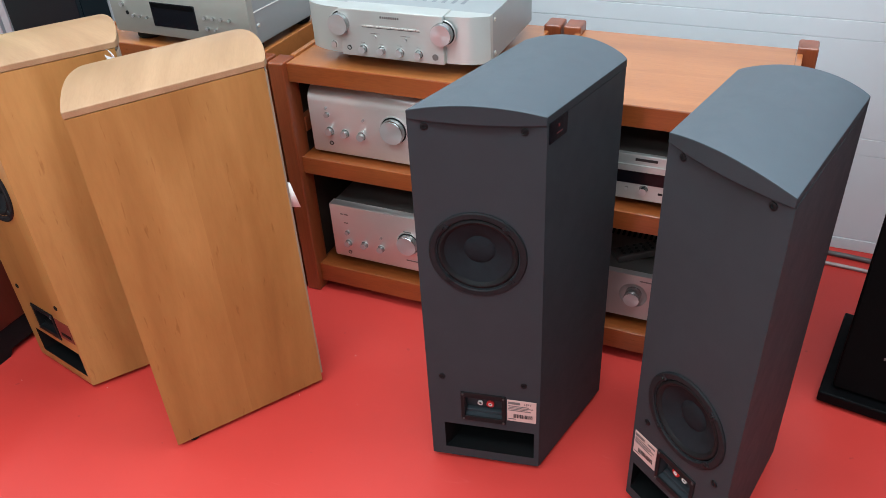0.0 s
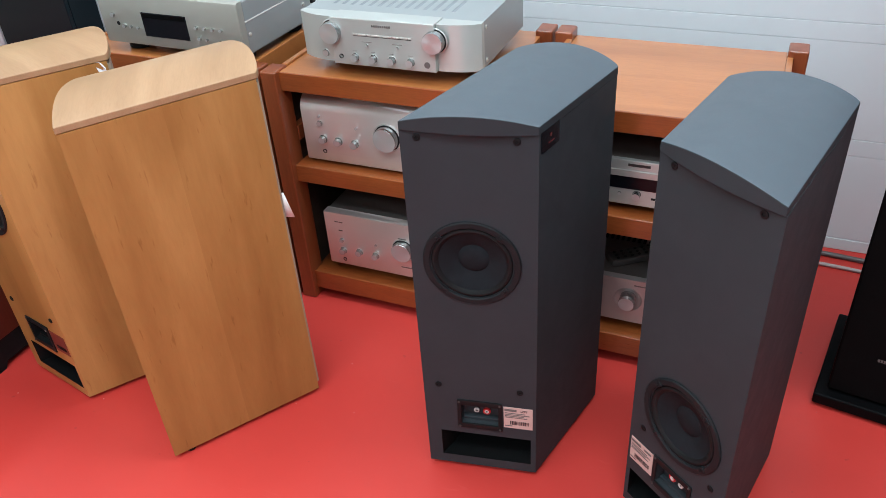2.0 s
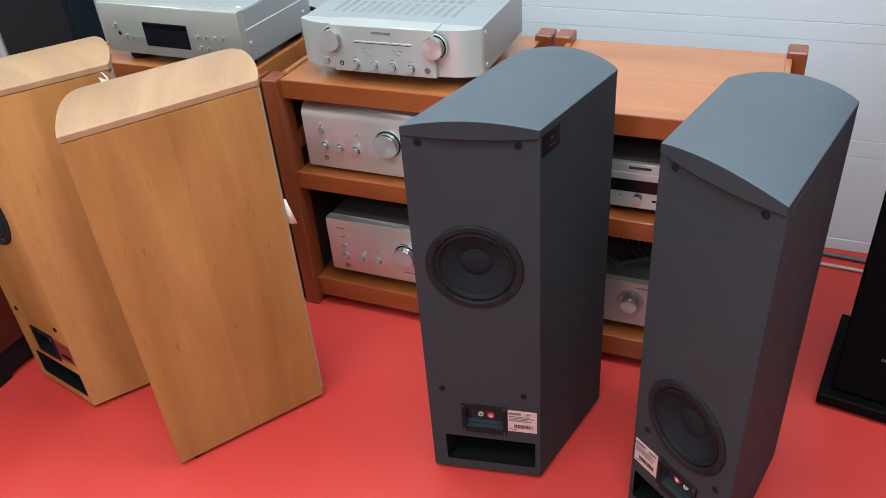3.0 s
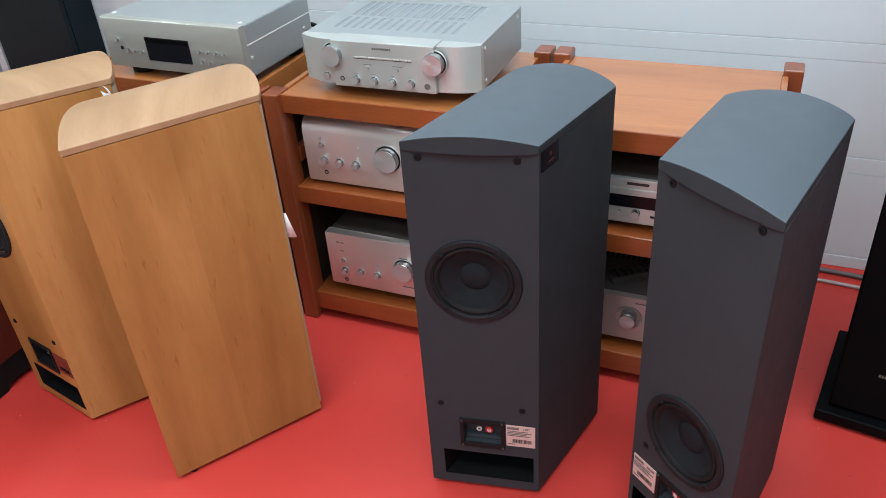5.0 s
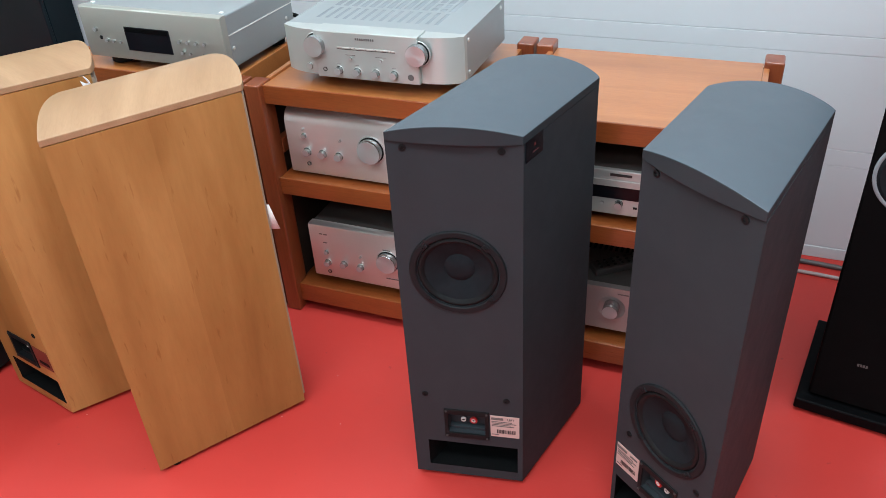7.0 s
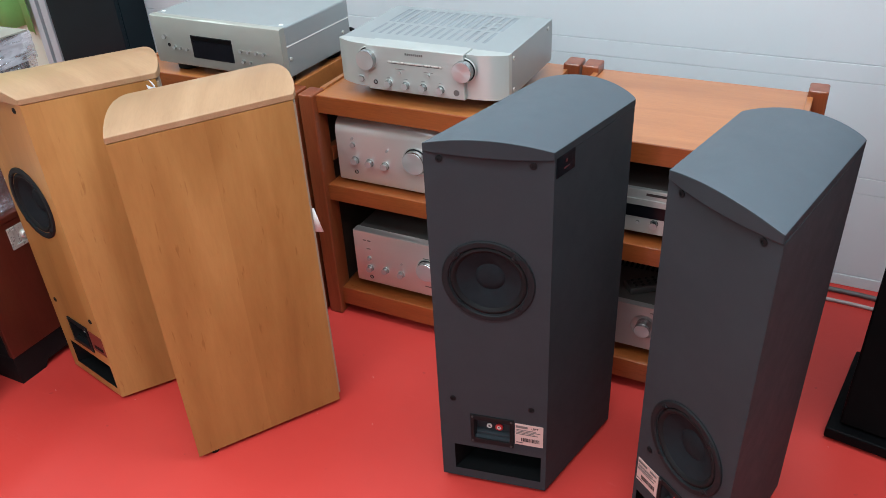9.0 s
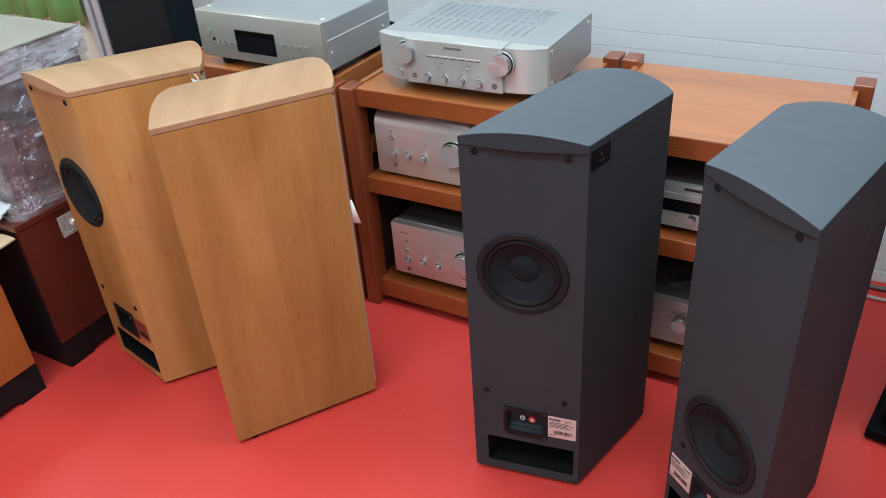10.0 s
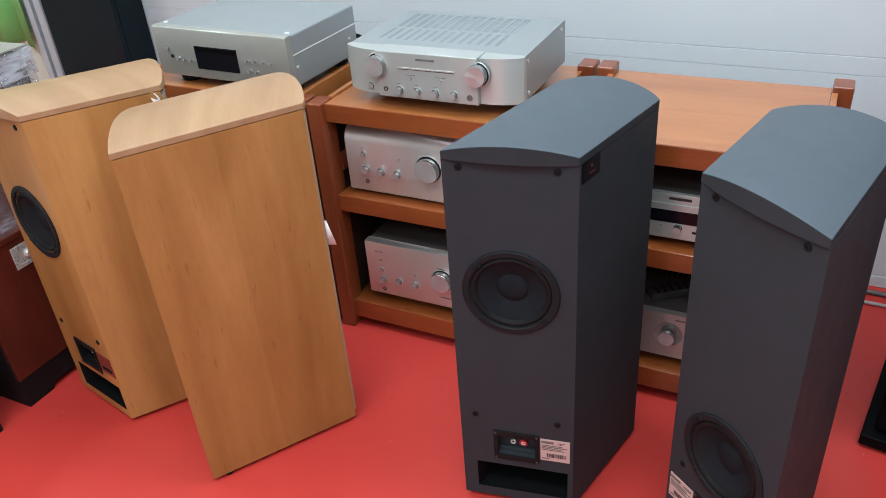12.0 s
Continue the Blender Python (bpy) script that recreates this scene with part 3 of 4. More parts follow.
# ---- hi-fi units ----
def knob(parent, x, z, r, d, y=0.0, name="knob", ring=True):
    """A turned knob: polished flank, spun face, and a dark gap inside a bezel."""
    bm = lathe([(r * 1.0, 0.0), (r, d * 0.86), (r * 0.95, d), (r * 0.9, d * 1.0), (0, d * 0.985)], out(x, z, y), 40)
    for f in bm.faces:
        f.material_index = int(min(v.co.y for v in f.verts) < y - 0.98 * d and max(v.co.y for v in f.verts) < y - 0.95 * d)
    k = part(name, bm, (M_CHROME, M_KNOB), parent, smooth=True)
    if ring:
        part("gap", lathe([(r, 0.0004), (r * 1.09, 0.0004)], out(x, z, y), 40), M_BLACK, k)
        part("bezel", lathe([(r * 1.09, 0.0), (r * 1.10, 0.0012), (r * 1.15, 0.0010), (r * 1.19, 0.0)], out(x, z, y), 40), M_SILVER, k, smooth=True)
    return k


def socket(parent, x, z, r, y=0.0):
    s = part("headphone_socket", lathe([(r * 1.25, 0.0), (r * 1.25, 0.0012), (r * 0.9, 0.0016), (r * 0.85, -0.004)], out(x, z, y), 24), M_BLACK, parent, smooth=True)
    return s


def bar(parent, x0, x1, z0, z1, y=0.0, material=None, name="print_bar"):
    return part(name, boxes((x0, x1, y - 0.0006, y + 0.0006, z0, z1)), material or M_INK_GREY, parent)


def feet(parent, xs, ys, h, r=0.02, low=0.0):
    for x in xs:
        for y in ys:
            part("foot", lathe([(r * 0.92, low), (r, low + 0.003), (r, h), (0, h)], Matrix.Translation((x, y, 0)), 24), M_BLACK, parent, smooth=True)


def side_screws(parent, x, spots):
    for y, z in spots:
        m = Matrix.Translation((x, y, z)) @ Matrix.Rotation(radians(90), 4, "Y")
        part("screw", lathe([(0.005, 0.0), (0.005, 0.0015), (0.0035, 0.0025), (0, 0.0025)], m, 14), M_STEEL, parent, smooth=True)


def vented_cover(parent, x0, x1, y0, y1, z0, z1, slots, material, inside):
    """A sheet-metal cover with real slots in its top over a dark inside."""
    bm = holed([(x0, y0), (x1, y0), (x1, y1), (x0, y1)], slots, lambda x, y: (x, y, z1))
    for a, b in (((x0, y0), (x0, y1)), ((x0, y1), (x1, y1)), ((x1, y1), (x1, y0))):
        bm.faces.new([bm.verts.new(p) for p in ((*a, z0), (*b, z0), (*b, z1), (*a, z1))])
    bmesh.ops.remove_doubles(bm, verts=bm.verts, dist=1e-5)
    part("cover", bm, material, parent)
    part("chassis", boxes((x0 + 0.004, x1 - 0.004, y0 + 0.004, y1 - 0.004, z0, z1 - 0.0009)), inside, parent)


# silver integrated amplifier with curved shoulders, on the middle rack
amp = thing("amplifier", pose(-0.812, 1.565, 0.6720, 0, 0, 0.5) @ Matrix.Scale(1.0197, 4), "silver stereo amplifier with curved front corners and two large knobs", "amplifier")
feet(amp, (-0.15, 0.15), (0.10, 0.26), 0.027, low=-0.0052)
slots = []
for i in range(14):
    x = -0.168 + 0.0225 * i
    if i in (11, 12):
        slots += [rect(x, x + 0.0145, 0.185, 0.205), rect(x, x + 0.0145, 0.212, 0.238), rect(x, x + 0.0145, 0.245, 0.295)]
    else:
        slots.append(rect(x, x + 0.0145, 0.185, 0.295))
    slots.append(rect(x, x + 0.009, 0.092, 0.172))
vented_cover(amp, -0.2155, 0.2155, 0.0452, 0.315, 0.026, 0.127, slots, M_SILVER_TOP, M_SLOT)


def shoulder(s):
    pts = [(s * 0.1243, 0.006)]
    for i in range(13):
        q = i / 12
        pts.append((s * (0.131 + 0.0855 * q), 0.006 + 0.024 * q ** 2.3))
    pts += [(s * 0.2165, 0.045), (s * 0.1243, 0.045)]
    return prism(pts if s > 0 else pts[::-1], 0.026, 0.128)


part("shoulder", shoulder(-1), M_SILVER, amp, smooth=True)
part("shoulder", shoulder(1), M_SILVER, amp, smooth=True)
fp = part("front_panel", boxes((-0.124, 0.124, -0.006, 0.045, 0.0255, 0.131)), M_SILVER, amp, bevel=0.002)
knob(amp, -0.1215, 0.097, 0.0238, 0.019, -0.001)
knob(amp, 0.1235, 0.095, 0.0238, 0.019, -0.002)
for i in range(4):
    knob(fp, -0.0685 + 0.0447 * i, 0.0445, 0.0084, 0.012, -0.006, "selector_knob")
knob(amp, -0.150, 0.043, 0.0072, 0.004, 0.0065, "power_button")
socket(fp, -0.104, 0.044, 0.0042, -0.006)
part("sensor", lathe([(0.007, 0.0), (0.007, 0.001), (0, 0.0012)], out(0.104, 0.0415, -0.006), 24), M_INK_GREY, fp, smooth=True)
for x in (-0.037, 0.036):
    knob(fp, x, 0.0735, 0.0030, 0.004, -0.006, "source_button")
    bar(fp, x - 0.012, x + 0.012, 0.0807, 0.0815, -0.0062)
for i in range(4):
    bar(fp, -0.0735 + 0.0447 * i, -0.0635 + 0.0447 * i, 0.0585, 0.0592, -0.0062)
part("display_strip", boxes((-0.067, 0.070, -0.0072, -0.005, 0.0943, 0.0981)), M_STEEL, fp, bevel=0.0007)
part("strip_shadow_gap", boxes((-0.068, 0.071, -0.0064, -0.0055, 0.0929, 0.0943)), M_INK, fp)
for i in range(9):
    bar(fp, -0.0215 + 0.0051 * i, -0.0178 + 0.0051 * i, 0.1155, 0.1202, -0.0062, M_INK_GREY, "maker_mark")
side_screws(amp, 0.2155, ((0.058, 0.112), (0.06, 0.04), (0.285, 0.112)))
amp_lead = tagged(tube("audio_cable", [(-1.245, 1.875, 0.669), (-1.215, 1.88, 0.715), (-1.19, 1.88, 0.725), (-1.16, 1.88, 0.71), (-1.11, 1.88, 0.669)], 0.006, M_BLACK), "black audio cable looped between two hi-fi units", "cable")


def stacked_amp(m, h, label, cover, big, small, extra, low, face, square=False):
    """Champagne amplifier with a softly rounded front and a row of small knobs."""
    a = thing("amplifier", m, label, "amplifier", "champagne amplifiers")
    feet(a, (-0.17, 0.17), (0.075, 0.32), 0.009, low=low)
    bm = bmesh.new()
    prof = [(0.012, 0.008), (0.003, 0.010), (0.0, 0.016), (0.0, h - 0.034), (0.002, h - 0.022), (0.008, h - 0.010), (0.018, h - 0.002), (0.026, h)]
    if square:
        prof = prof[:3] + [(0.0, h - 0.006), (0.0012, h - 0.001), (0.004, h), (0.026, h)]
    l = [bm.verts.new((-0.217, y, z)) for y, z in prof]
    r = [bm.verts.new((0.217, y, z)) for y, z in prof]
    for i in range(len(prof) - 1):
        bm.faces.new((l[i], l[i + 1], r[i + 1], r[i]))
    bm.faces.new(l + [bm.verts.new((-0.217, 0.026, 0.008))])
    bm.faces.new(r + [bm.verts.new((0.217, 0.026, 0.008))])
    f = part("front_panel", bm, face, a, smooth=True)
    part("cover", boxes((-0.215, 0.215, 0.0262, 0.38, 0.008, h - 0.001)), cover, a, bevel=0.003)
    knob(f, big[0], big[1], big[2], 0.018, 0, "volume_knob")
    for x, z, rr in small:
        knob(f, x, z, rr, 0.012, 0, "selector_knob")
    for x, z in extra:
        knob(f, x, z, 0.0032, 0.006, 0, "toggle", False)
    return a, f


a1, f1 = stacked_amp(pose(-0.846, 1.569, 0.4180), 0.179, "champagne silver amplifier on the middle shelf", M_PALE, (0.0153, 0.098, 0.031), [(-0.164, 0.071, 0.0098), (-0.121, 0.070, 0.0098), (-0.0755, 0.069, 0.0098)], [(-0.066, 0.113), (-0.167, 0.132)], 0.0, M_PALE)
knob(f1, -0.167, 0.114, 0.0064, 0.007, 0, "power_button")
socket(f1, -0.164, 0.038, 0.0044)
a2, f2 = stacked_amp(pose(-0.825, 1.562, 0.1025), 0.174, "champagne silver amplifier with a dark cover on the bottom shelf", M_DARK_TOP, (0.0104, 0.0964, 0.028), [(-0.172, 0.058, 0.009), (-0.1227, 0.062, 0.009), (-0.0733, 0.061, 0.009)], [(-0.070, 0.095)], -0.0175, M_PINKISH, True)
knob(f2, -0.172, 0.091, 0.0058, 0.007, 0, "power_button")
socket(f2, -0.171, 0.029, 0.0044)
for x0, x1, z in ((-0.187, -0.177, 0.146), (-0.174, -0.163, 0.146), (-0.178, -0.166, 0.120), (-0.002, 0.020, 0.129), (0.0, 0.05, 0.040)):
    bar(f2, x0, x1, z, z + 0.003, -0.0002)

# disc player on the left rack
dv = thing("disc_player", pose(-1.395, 1.555, 0.6820, 0, 0, -1.6) @ Matrix.Scale(1.0165, 4), "pale silver disc player with a dark display window", "disc player")
feet(dv, (-0.16, 0.16), (0.055, 0.26), 0.0085, 0.032, low=-0.0147)
bm = bmesh.new()
prof = [(0.010, 0.008), (0.002, 0.010), (0.0, 0.016), (0.0, 0.130), (0.0012, 0.1335), (0.005, 0.136), (0.020, 0.136)]
l = [bm.verts.new((-0.2138, y, z)) for y, z in prof]
r = [bm.verts.new((0.2138, y, z)) for y, z in prof]
for i in range(len(prof) - 1):
    bm.faces.new((l[i], l[i + 1], r[i + 1], r[i]))
bm.faces.new(l + [bm.verts.new((-0.2138, 0.020, 0.008))])
bm.faces.new(r + [bm.verts.new((0.2138, 0.020, 0.008))])
dvf = part("front_panel", bm, M_SILVER_WARM, dv, smooth=True)
part("cover", boxes((-0.213, 0.213, 0.0202, 0.296, 0.008, 0.1355)), M_SILVER_TOP, dv, bevel=0.004)
part("side_groove", boxes((0.2125, 0.2142, 0.021, 0.292, 0.0855, 0.0880)), M_WHITE, dv)
part("display", boxes((-0.0815, 0.0557, -0.0015, 0.004, 0.0345, 0.0937)), M_GLASSY, dvf, bevel=0.001)
part("disc_tray", boxes((-0.079, 0.0532, -0.0026, 0.002, 0.081, 0.0922)), M_LACQUER, dvf, bevel=0.0006)
for x, z, rr in ((-0.174, 0.0805, 0.006), (-0.144, 0.055, 0.005), (-0.1235, 0.054, 0.0035), (-0.1005, 0.053, 0.0035), (0.0835, 0.069, 0.0042), (0.1075, 0.069, 0.0042), (0.132, 0.069, 0.0042), (0.1565, 0.069, 0.0042), (0.087, 0.043, 0.0045), (0.1095, 0.042, 0.0032)):
    knob(dvf, x, z, rr, 0.006, 0, "button", False)
part("socket", lathe([(0.005, 0.0), (0.005, 0.001), (0, 0.001)], out(-0.163, 0.060), 16), M_BLACK, dvf)
part("port_slot", boxes((0.145, 0.158, -0.0008, 0.002, 0.0395, 0.0435)), M_BLACK, dvf)
side_screws(dv, 0.213, ((0.032, 0.054), (0.26, 0.055)))
for x in (-0.195, 0.195):
    part("cover_cap", lathe([(0.006, 0.0), (0.006, 0.0015), (0.004, 0.0025), (0, 0.0025)], Matrix.Translation((x, 0.035, 0.1355)), 16), M_WHITE, dv, smooth=True)

# disc player and receiver on the right rack
cd = thing("disc_player", pose(-0.246, 1.572, 0.4125), "silver and black disc player with a dark metal cover", "disc player")
feet(cd, (-0.17, 0.17), (0.05, 0.26), 0.022, low=0.0055)
part("cover", boxes((-0.215, 0.215, 0.012, 0.32, 0.024, 0.130)), M_DARK_TOP, cd, bevel=0.003)
cf = part("front_panel", boxes((-0.22, 0.22, 0.0, 0.0125, 0.022, 0.131)), M_SILVER, cd, bevel=0.002)
part("display", boxes((-0.219, 0.219, -0.001, 0.003, 0.062, 0.092)), M_GLASSY, cf)
part("tray_edge", boxes((-0.219, 0.219, -0.003, 0.002, 0.0925, 0.108)), M_SILVER, cf, bevel=0.001)
bar(cf, -0.012, 0.035, 0.1175, 0.1235, -0.0002, M_INK, "maker_mark")
knob(cf, 0.011, 0.051, 0.0085, 0.014, 0, "selector_knob")
knob(cf, -0.026, 0.049, 0.004, 0.004, 0, "button", False)
part("socket", boxes((0.042, 0.051, -0.001, 0.002, 0.042, 0.047)), M_BLACK, cf)

av = thing("receiver", pose(-0.246, 1.574, 0.0765), "silver receiver with a dished volume knob and dark vented cover", "receiver")
feet(av, (-0.17, 0.17), (0.05, 0.26), 0.03, low=0.0085)
vs = [rect(-0.19 + 0.0135 * i, -0.183 + 0.0135 * i, 0.16 + 0.04 * j, 0.192 + 0.04 * j) for i in range(29) for j in range(3)]
vented_cover(av, -0.215, 0.215, 0.016, 0.33, 0.031, 0.153, vs, M_DARK_TOP, M_CAVITY)
vf = part("front_panel", holed(rect(-0.22, 0.22, 0.031, 0.154), [circle(0.0125, 0.097, 0.033)], lambda x, z: (x, 0, z)), M_RECEIVER, av)
part("front_edge", boxes((-0.22, 0.22, 0.0002, 0.018, 0.153, 0.1545)), M_RECEIVER, av)
part("front_edge", boxes((-0.22, 0.22, 0.0002, 0.018, 0.0305, 0.032)), M_RECEIVER, av)
part("knob_dish", lathe([(0.0335, 0.0003), (0.033, -0.001), (0.029, -0.006), (0.022, -0.009), (0, -0.009)], out(0.0125, 0.097), 48), M_RECEIVER, vf, smooth=True)
knob(vf, 0.0125, 0.097, 0.019, 0.030, 0.008, "volume_knob", False)
bar(vf, 0.025, 0.052, 0.139, 0.142, -0.0002)

rc = thing("remote_control", pose(-0.222, 1.680, 0.2295, 0, 0, 37), "dark grey remote control lying on the receiver", "remote control")
part("shell", boxes((-0.09, 0.09, -0.022, 0.022, 0.0, 0.020)), M_REMOTE, rc, bevel=0.005)
for i in range(9):
    for j in range(3):
        part("key", lathe([(0.004, 0.0), (0.004, 0.0018), (0.003, 0.0025), (0, 0.0025)], Matrix.Translation((-0.072 + 0.018 * i, -0.012 + 0.012 * j, 0.0198)), 10), M_BLACK, rc)

# ---- black tower speaker on its plinth ----
el = thing("tower_speaker", pose(0.200, 1.546, 0, 0, 0, -9), "gloss black tower loudspeaker on a wide black base", "loudspeaker")
part("base_plate", boxes((0, 0.224, 0, 0.32, 0.008, 0.036)), M_LACQUER, el, bevel=0.004)
for x in (0.03, 0.194):
    for y in (0.03, 0.29):
        part("foot", lathe([(0.012, 0.0), (0.012, 0.009)], Matrix.Translation((x, y, 0)), 14), M_BLACK, el)
part("cabinet", boxes((0.022, 0.202, 0.034, 0.30, 0.0355, 1.02)), M_LACQUER, el, bevel=0.003)
part("grille_panel", boxes((0.025, 0.199, 0.025, 0.0345, 0.042, 1.015)), M_GRILLE_BLACK, el, bevel=0.003)
for z in (0.615, 0.80):
    d = part("driver", lathe([(0.082, 0.0), (0.082, 0.003), (0.080, 0.0045), (0.0765, 0.0045), (0.0745, 0.003)], out(0.112, z, 0.0252), 56), M_SLOT, el, "dull grey trim ring", smooth=True)
    part("cone", lathe([(0.0745, 0.003), (0.068, 0.006), (0.06, 0.003), (0.03, 0.0012), (0, 0.001)], out(0.112, z, 0.0252), 56), M_CONE, d, smooth=True)
for i in range(4):
    part("maker_mark", boxes((0.101 + 0.0055 * i, 0.105 + 0.0055 * i, 0.0241, 0.0255, 0.154, 0.161)), M_INK_GREY, el)

# ---- floor cables along the wall ----
tagged(tube("speaker_cable", [(-0.35, 2.175, 0.008), (0.0, 2.165, 0.008), (0.2, 2.168, 0.0075), (0.4, 2.155, 0.0075), (0.9, 2.175, 0.0075), (1.4, 2.160, 0.0075)], 0.0075, M_CABLE_DARK), "grey speaker cable lying along the wall", "cable", "floor cables")
tagged(tube("speaker_cable", [(-0.35, 2.130, 0.006), (0.05, 2.115, 0.006), (0.22, 2.115, 0.0055), (0.4, 2.102, 0.0055), (0.9, 2.110, 0.0055), (1.4, 2.130, 0.0055)], 0.0055, M_CABLE), "pale grey speaker cable lying along the wall", "cable", "floor cables")

# ---- cabinets along the side ----
def plinth(parent, x0, x1, y0, y1, foot):
    bm = bmesh.new()
    prof = [(y0, 0.0), (y0 + foot, 0.0), (y0 + foot + 0.012, 0.018), (y1 - foot - 0.012, 0.018), (y1 - foot, 0.0), (y1, 0.0), (y1, 0.0845), (y0, 0.0845)]
    a = [bm.verts.new((x0, y, z)) for y, z in prof]
    b = [bm.verts.new((x1, y, z)) for y, z in prof]
    for i in range(8):
        bm.faces.new((a[i], a[(i + 1) % 8], b[(i + 1) % 8], b[i]))
    bm.faces.new(a)
    bm.faces.new(b)
    part("plinth", bm, M_BLACK, parent, "black painted plinth")


cab = thing("cabinet", pose(0.018, 0.032, 0), "dark mahogany low cabinet on a black plinth", "cabinet")
plinth(cab, -2.18, -1.735, 0.894, 1.36, 0.075)
part("carcass", boxes((-2.18, -1.745, 0.893, 1.36, 0.085, 0.437)), M_BLACK, cab, "black painted carcass", bevel=0.002)
part("front", boxes((-1.7448, -1.731, 0.893, 1.36, 0.086, 0.437)), M_DARK_WOOD, cab, bevel=0.002)
part("top", boxes((-2.185, -1.727, 0.888, 1.365, 0.4372, 0.4545)), M_DARK_WOOD, cab, bevel=0.003)
bm = holed(rect(1.002, 1.082, 0.360, 0.420), [rect(1.016, 1.068, 0.370, 0.410)], lambda y, z: (-1.7285, y, z))
r = bmesh.ops.extrude_face_region(bm, geom=bm.faces[:])
bmesh.ops.translate(bm, verts=[v for v in r["geom"] if isinstance(v, bmesh.types.BMVert)], vec=(-0.003, 0, 0))
lt = part("latch_plate", bm, M_STEEL, cab, "nickel latch plate", bevel=0.0008)
part("latch_bolt", lathe([(0.012, 0.0), (0.012, 0.006), (0.009, 0.009), (0, 0.009)], Matrix.Translation((-1.7312, 1.045, 0.388)) @ Matrix.Rotation(radians(90), 4, "Y"), 24), M_STEEL, lt, smooth=True)
part("latch_back", boxes((-1.7312, -1.7302, 1.016, 1.068, 0.370, 0.410)), M_STEEL, lt)

cb2 = thing("cabinet", pose(0.018, 0.022, 0), "orange-brown veneered low cabinet on a black plinth", "cabinet")
plinth(cb2, -2.18, -1.731, 0.30, 0.817, 0.072)
part("carcass", boxes((-2.18, -1.745, 0.30, 0.816, 0.085, 0.418)), M_BLACK, cb2, "black painted carcass", bevel=0.002)
part("front", boxes((-1.7448, -1.728, 0.30, 0.816, 0.088, 0.418)), M_ORANGE_WOOD, cb2, bevel=0.002)


def card_sheet(x0, x1, y0, y1, z, wav, seed):
    rnd = random.Random(seed)
    bm = bmesh.new()
    n = 14
    g = []
    for i in range(n + 1):
        row = []
        for j in range(n + 1):
            x, y = x0 + (x1 - x0) * i / n, y0 + (y1 - y0) * j / n
            if i == n:
                x += rnd.uniform(-0.004, 0.004)
            if j == n:
                y += rnd.uniform(-0.003, 0.003)
            row.append(bm.verts.new((x, y, z + wav * (noise.noise((x * 5, y * 5, seed)) + 1))))
        g.append(row)
    for i in range(n):
        for j in range(n):
            bm.faces.new((g[i][j], g[i + 1][j], g[i + 1][j + 1], g[i][j + 1]))
    r = bmesh.ops.extrude_face_region(bm, geom=bm.faces[:])
    bmesh.ops.translate(bm, verts=[v for v in r["geom"] if isinstance(v, bmesh.types.BMVert)], vec=(0, 0, 0.004))
    return bm


tagged(finish("cardboard_sheet", card_sheet(-2.13, -1.717, 0.34, 0.888, 0.4185, 0.001, 3), M_PAPER), "pale torn card sheet lying on the low cabinet", "cardboard")
tagged(finish("cardboard_sheet", card_sheet(-2.15, -1.707, 0.33, 0.913, 0.4245, 0.0015, 7), M_CARD), "brown cardboard sheet overhanging the low cabinet", "cardboard")

# ---- film-wrapped unit on the mahogany cabinet ----
pk = thing("wrapped_speaker", pose(0.018, 0.032, 0.4545), "dark cabinet wrapped in clear stretch film with a card top", "packed speaker")
part("carcass", boxes((-2.17, -1.772, 0.945, 1.240, 0.004, 0.385)), M_DARK_WOOD, pk, bevel=0.004)
part("upper_panel", boxes((-1.7718, -1.766, 0.947, 1.238, 0.20, 0.375)), M_LACQUER, pk, bevel=0.002)
part("handle", boxes((-1.766, -1.758, 1.045, 1.10, 0.170, 0.177)), M_WHITE, pk, bevel=0.001)
# bunched film at the corner, its purple reflection put into the colour
part("film_bunch", boxes((-1.775, -1.757, 0.935, 0.985, 0.0, 0.24), (-1.80, -1.757, 0.935, 0.945, 0.0, 0.24)), M_MAGENTA, pk, bevel=0.004)
part("card_top", card_sheet(-2.19, -1.757, 0.925, 1.252, 0.388, 0.0015, 11), M_CARD_PALE, pk, "grey-beige card lid")
part("tear", card_sheet(-1.93, -1.90, 1.0, 1.05, 0.396, 0.0005, 13), M_PAPER, pk)


def film_shell(x0, x1, y0, y1, z0, z1, amp_, seed):
    """A loose skin of film round a box: creased by noise, open at the bottom."""
    bm = bmesh.new()
    path = []
    nx, ny, nz = 26, 34, 40
    for i in range(ny):
        path.append((x1, y0 + (y1 - y0) * i / ny, (1, 0)))
    for i in range(nx):
        path.append((x1 + (x0 - x1) * i / nx, y1, (0, 1)))
    for i in range(ny):
        path.append((x0, y1 + (y0 - y1) * i / ny, (-1, 0)))
    for i in range(nx):
        path.append((x0 + (x1 - x0) * i / nx, y0, (0, -1)))
    rows = []
    for k in range(nz + 1):
        z = z0 + (z1 - z0) * k / nz
        row = []
        for x, y, nrm in path:
            d = noise.fractal((x * 7, y * 7 + z * 3, z * 13 + seed), 0.8, 2.2, 4)
            crease = abs(noise.noise((x * 6 + z * 5, y * 14 - z * 11, seed))) ** 0.5
            o = amp_ * (0.9 + d - crease * 0.8)
            row.append(bm.verts.new((x + nrm[0] * o, y + nrm[1] * o, z)))
        rows.append(row)
    n = len(path)
    for a, b in zip(rows, rows[1:]):
        for i in range(n):
            bm.faces.new((a[i], a[(i + 1) % n], b[(i + 1) % n], b[i]))
    return bm


part("stretch_film", film_shell(-2.178, -1.752, 0.93, 1.248, 0.002, 0.386, 0.0042, 4.0), M_FILM, pk, "clear creased stretch film")
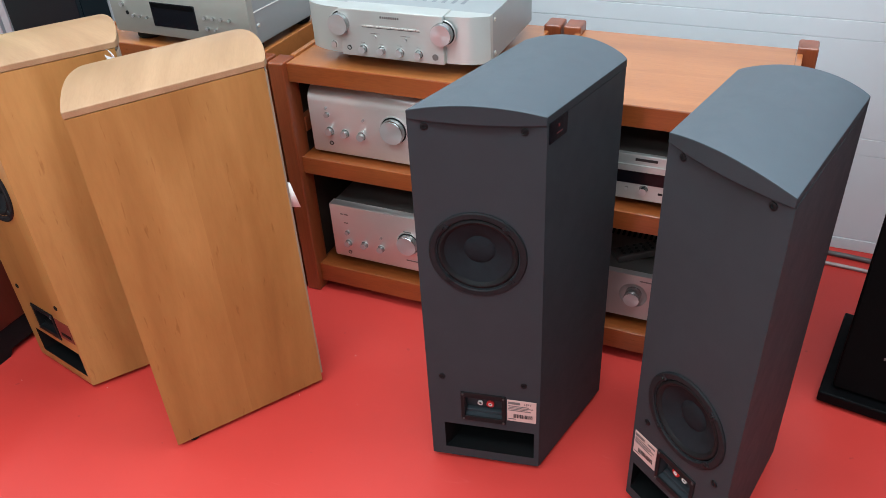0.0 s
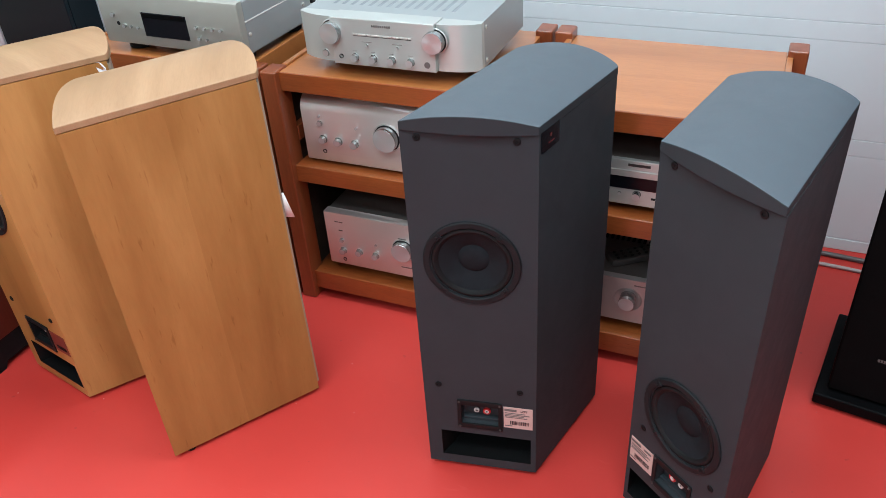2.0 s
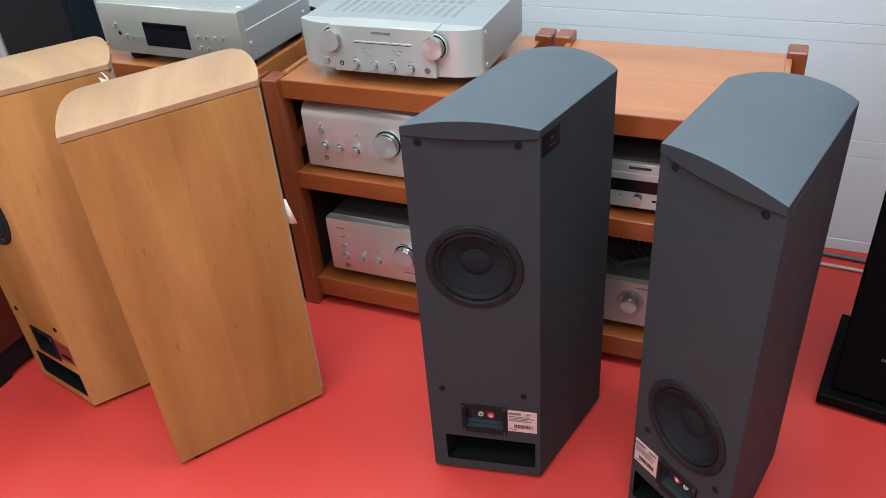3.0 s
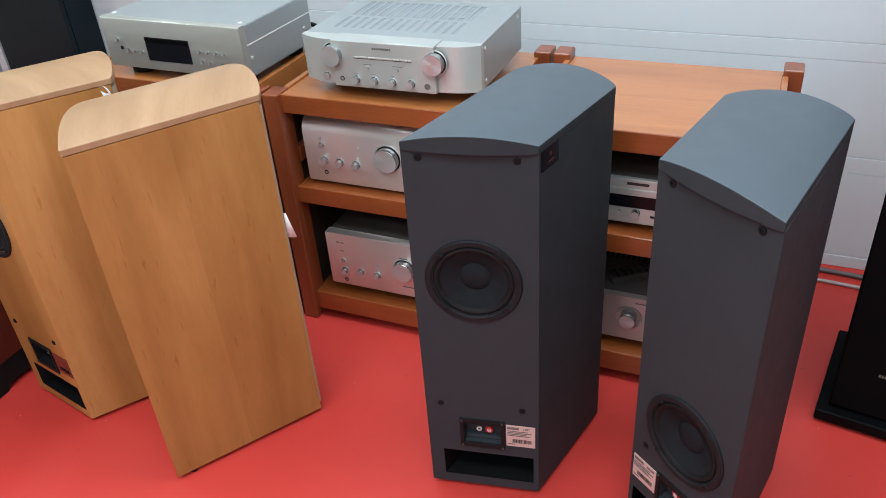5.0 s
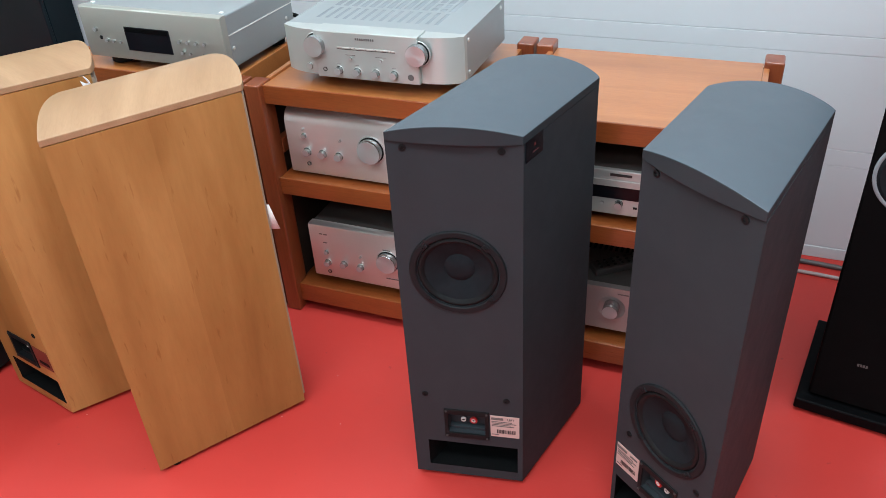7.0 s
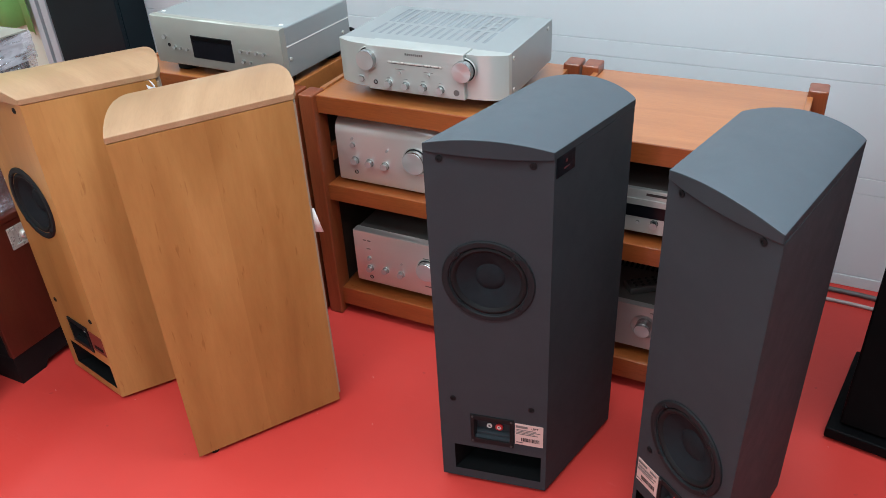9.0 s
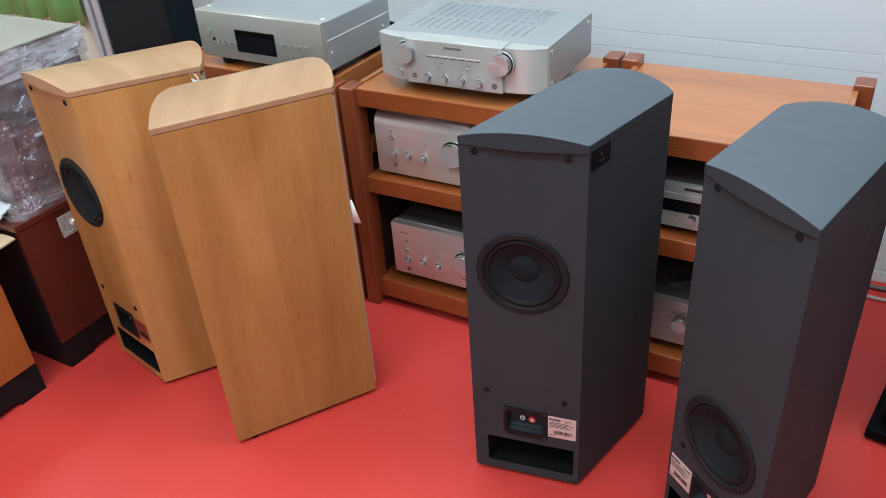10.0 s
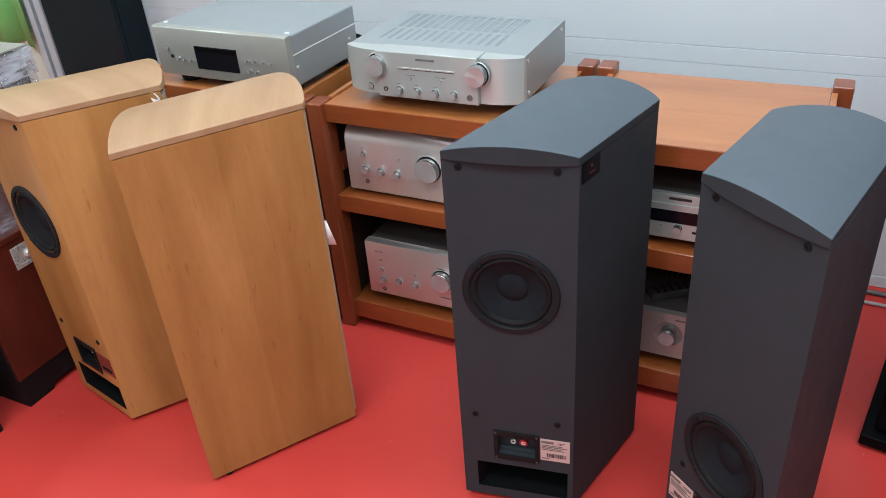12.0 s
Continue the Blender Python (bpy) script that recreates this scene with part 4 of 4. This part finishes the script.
part("film_skirt", film_shell(-2.182, -1.747, 0.925, 1.252, 0.0, 0.05, 0.014, 9.0), M_FILM, pk)
part("film_band", film_shell(-2.182, -1.748, 0.926, 1.252, 0.325, 0.392, 0.0045, 15.0), M_FILM_MILKY, pk)
sheet = finish("plastic_sheet", card_sheet(-0.32, 0.0, 0.0, 0.075, 0.0, 0.006, 21), M_BLUE_FILM)
sheet.matrix_world = pose(-1.75, 0.892, 0.4552, 22, 0, 0)
tagged(sheet, "pale blue folded plastic sheet leaning against the wrapped unit", "plastic sheet")

# ---- the corner behind the cabinets ----
bc = thing("tall_cabinet", pose(0, 0, 0), "tall black gloss cabinet with one plain door", "cabinet")
part("carcass", boxes((-2.682, -2.315, 2.085, 2.205, 0.0, 1.60)), M_BLACK_GLOSS, bc, bevel=0.002)
part("door", boxes((-2.680, -2.3155, 2.067, 2.084, 0.04, 1.59)), M_BLACK_GLOSS, bc, bevel=0.003)
wall_corner = tagged(finish("wall_corner", boxes((-3.78, -2.876, 2.18, 2.215, 0.0, 2.7)), M_PLASTER), "cream painted wall below the window", "wall", kind="structure")
window_1 = tagged(finish("window_1", boxes((-2.8755, -2.844, 2.14, 2.215, 0.0, 2.2)), M_ALU), "white metal window frame upright", "window", kind="structure")
part("gasket", boxes((-2.8438, -2.8262, 2.16, 2.215, 0.0, 2.2)), M_BLACK, window_1)
part("frame", boxes((-2.826, -2.787, 2.14, 2.215, 0.0, 2.2)), M_ALU, window_1, bevel=0.004)


def curtain(x0, x1, y, z0, z1):
    bm = bmesh.new()
    n, rows = 120, []
    for k in range(7):
        z = z0 + (z1 - z0) * k / 6
        row = []
        for i in range(n + 1):
            x = x0 + (x1 - x0) * i / n
            f = (math.sin(x * 23 + 2.2 * math.sin(x * 6.1)) + 0.4 * math.sin(x * 71 + 1.0)) * (1 - 0.25 * k / 6)
            row.append(bm.verts.new((x + 0.008 * math.sin(z * 4 + x * 13), y + 0.022 * f, z + 0.006 * f * (k == 0))))
        rows.append(row)
    for a, b in zip(rows, rows[1:]):
        for i in range(n):
            bm.faces.new((a[i], a[i + 1], b[i + 1], b[i]))
    return bm


cu = finish("curtain", curtain(-3.77, -2.886, 2.148, 0.485, 2.1), M_GREEN, smooth=True)
sol = cu.modifiers.new("thickness", "SOLIDIFY")
sol.thickness = 0.003
tagged(cu, "green cloth curtain hanging in soft folds", "curtain")

# ---- small things on the speakers and the floor ----
def paper_tag(m, w, h, curl):
    bm = bmesh.new()
    n = 8
    a = [bm.verts.new((w * i / n, curl * (i / n) ** 2, 0)) for i in range(n + 1)]
    b = [bm.verts.new((w * 0.3 * i / n, curl * (i / n) ** 2 * 0.4, h)) for i in range(n + 1)]
    for i in range(n):
        bm.faces.new((a[i], a[i + 1], b[i + 1], b[i]))
    ob = finish("paper_tag", bm, M_PAPER, smooth=True)
    so = ob.modifiers.new("thickness", "SOLIDIFY")
    so.thickness = 0.0008
    ob.matrix_world = m
    return ob


tagged(paper_tag(pose(-0.897, 1.214, 0.497, 0, 0, 4), 0.021, 0.058, 0.004), "white paper tag taped to the cherry speaker", "paper tag")

def film_scrap(m):
    bm = bmesh.new()
    n = 10
    g = [[bm.verts.new((0.020 * i / n + 0.004 * math.sin(j * 0.45), 0.005 * math.sin(math.pi * i / n) + 0.0015 * math.sin(j * 0.8 + i * 0.5), 0.052 * j / n * (1 - 0.25 * (i / n) ** 2))) for j in range(n + 1)] for i in range(n + 1)]
    for i in range(n):
        for j in range(n):
            bm.faces.new((g[i][j], g[i + 1][j], g[i + 1][j + 1], g[i][j + 1]))
    ob = finish("plastic_scrap", bm, M_FILM_WHITE, smooth=True)
    so = ob.modifiers.new("thickness", "SOLIDIFY")
    so.thickness = 0.0006
    ob.matrix_world = m
    return ob


tagged(film_scrap(pose(-1.268, 1.190, 0.757, 0, 0, 25)), "curled milky plastic scrap stuck to the cherry speaker", "plastic scrap")

rnd = random.Random(12)
bm = bmesh.new()
for _ in range(30):
    x, y, q = rnd.uniform(-1.7, 0.6), rnd.uniform(0.5, 2.1), rnd.uniform(0.0005, 0.0013)
    box(bm, x, x + q * rnd.uniform(1, 2.2), y, y + q, 0.0002, 0.0012)
tagged(finish("floor_crumbs", bm, M_PAPER), "tiny pale crumbs scattered on the red floor", "crumbs", kind="stuff")
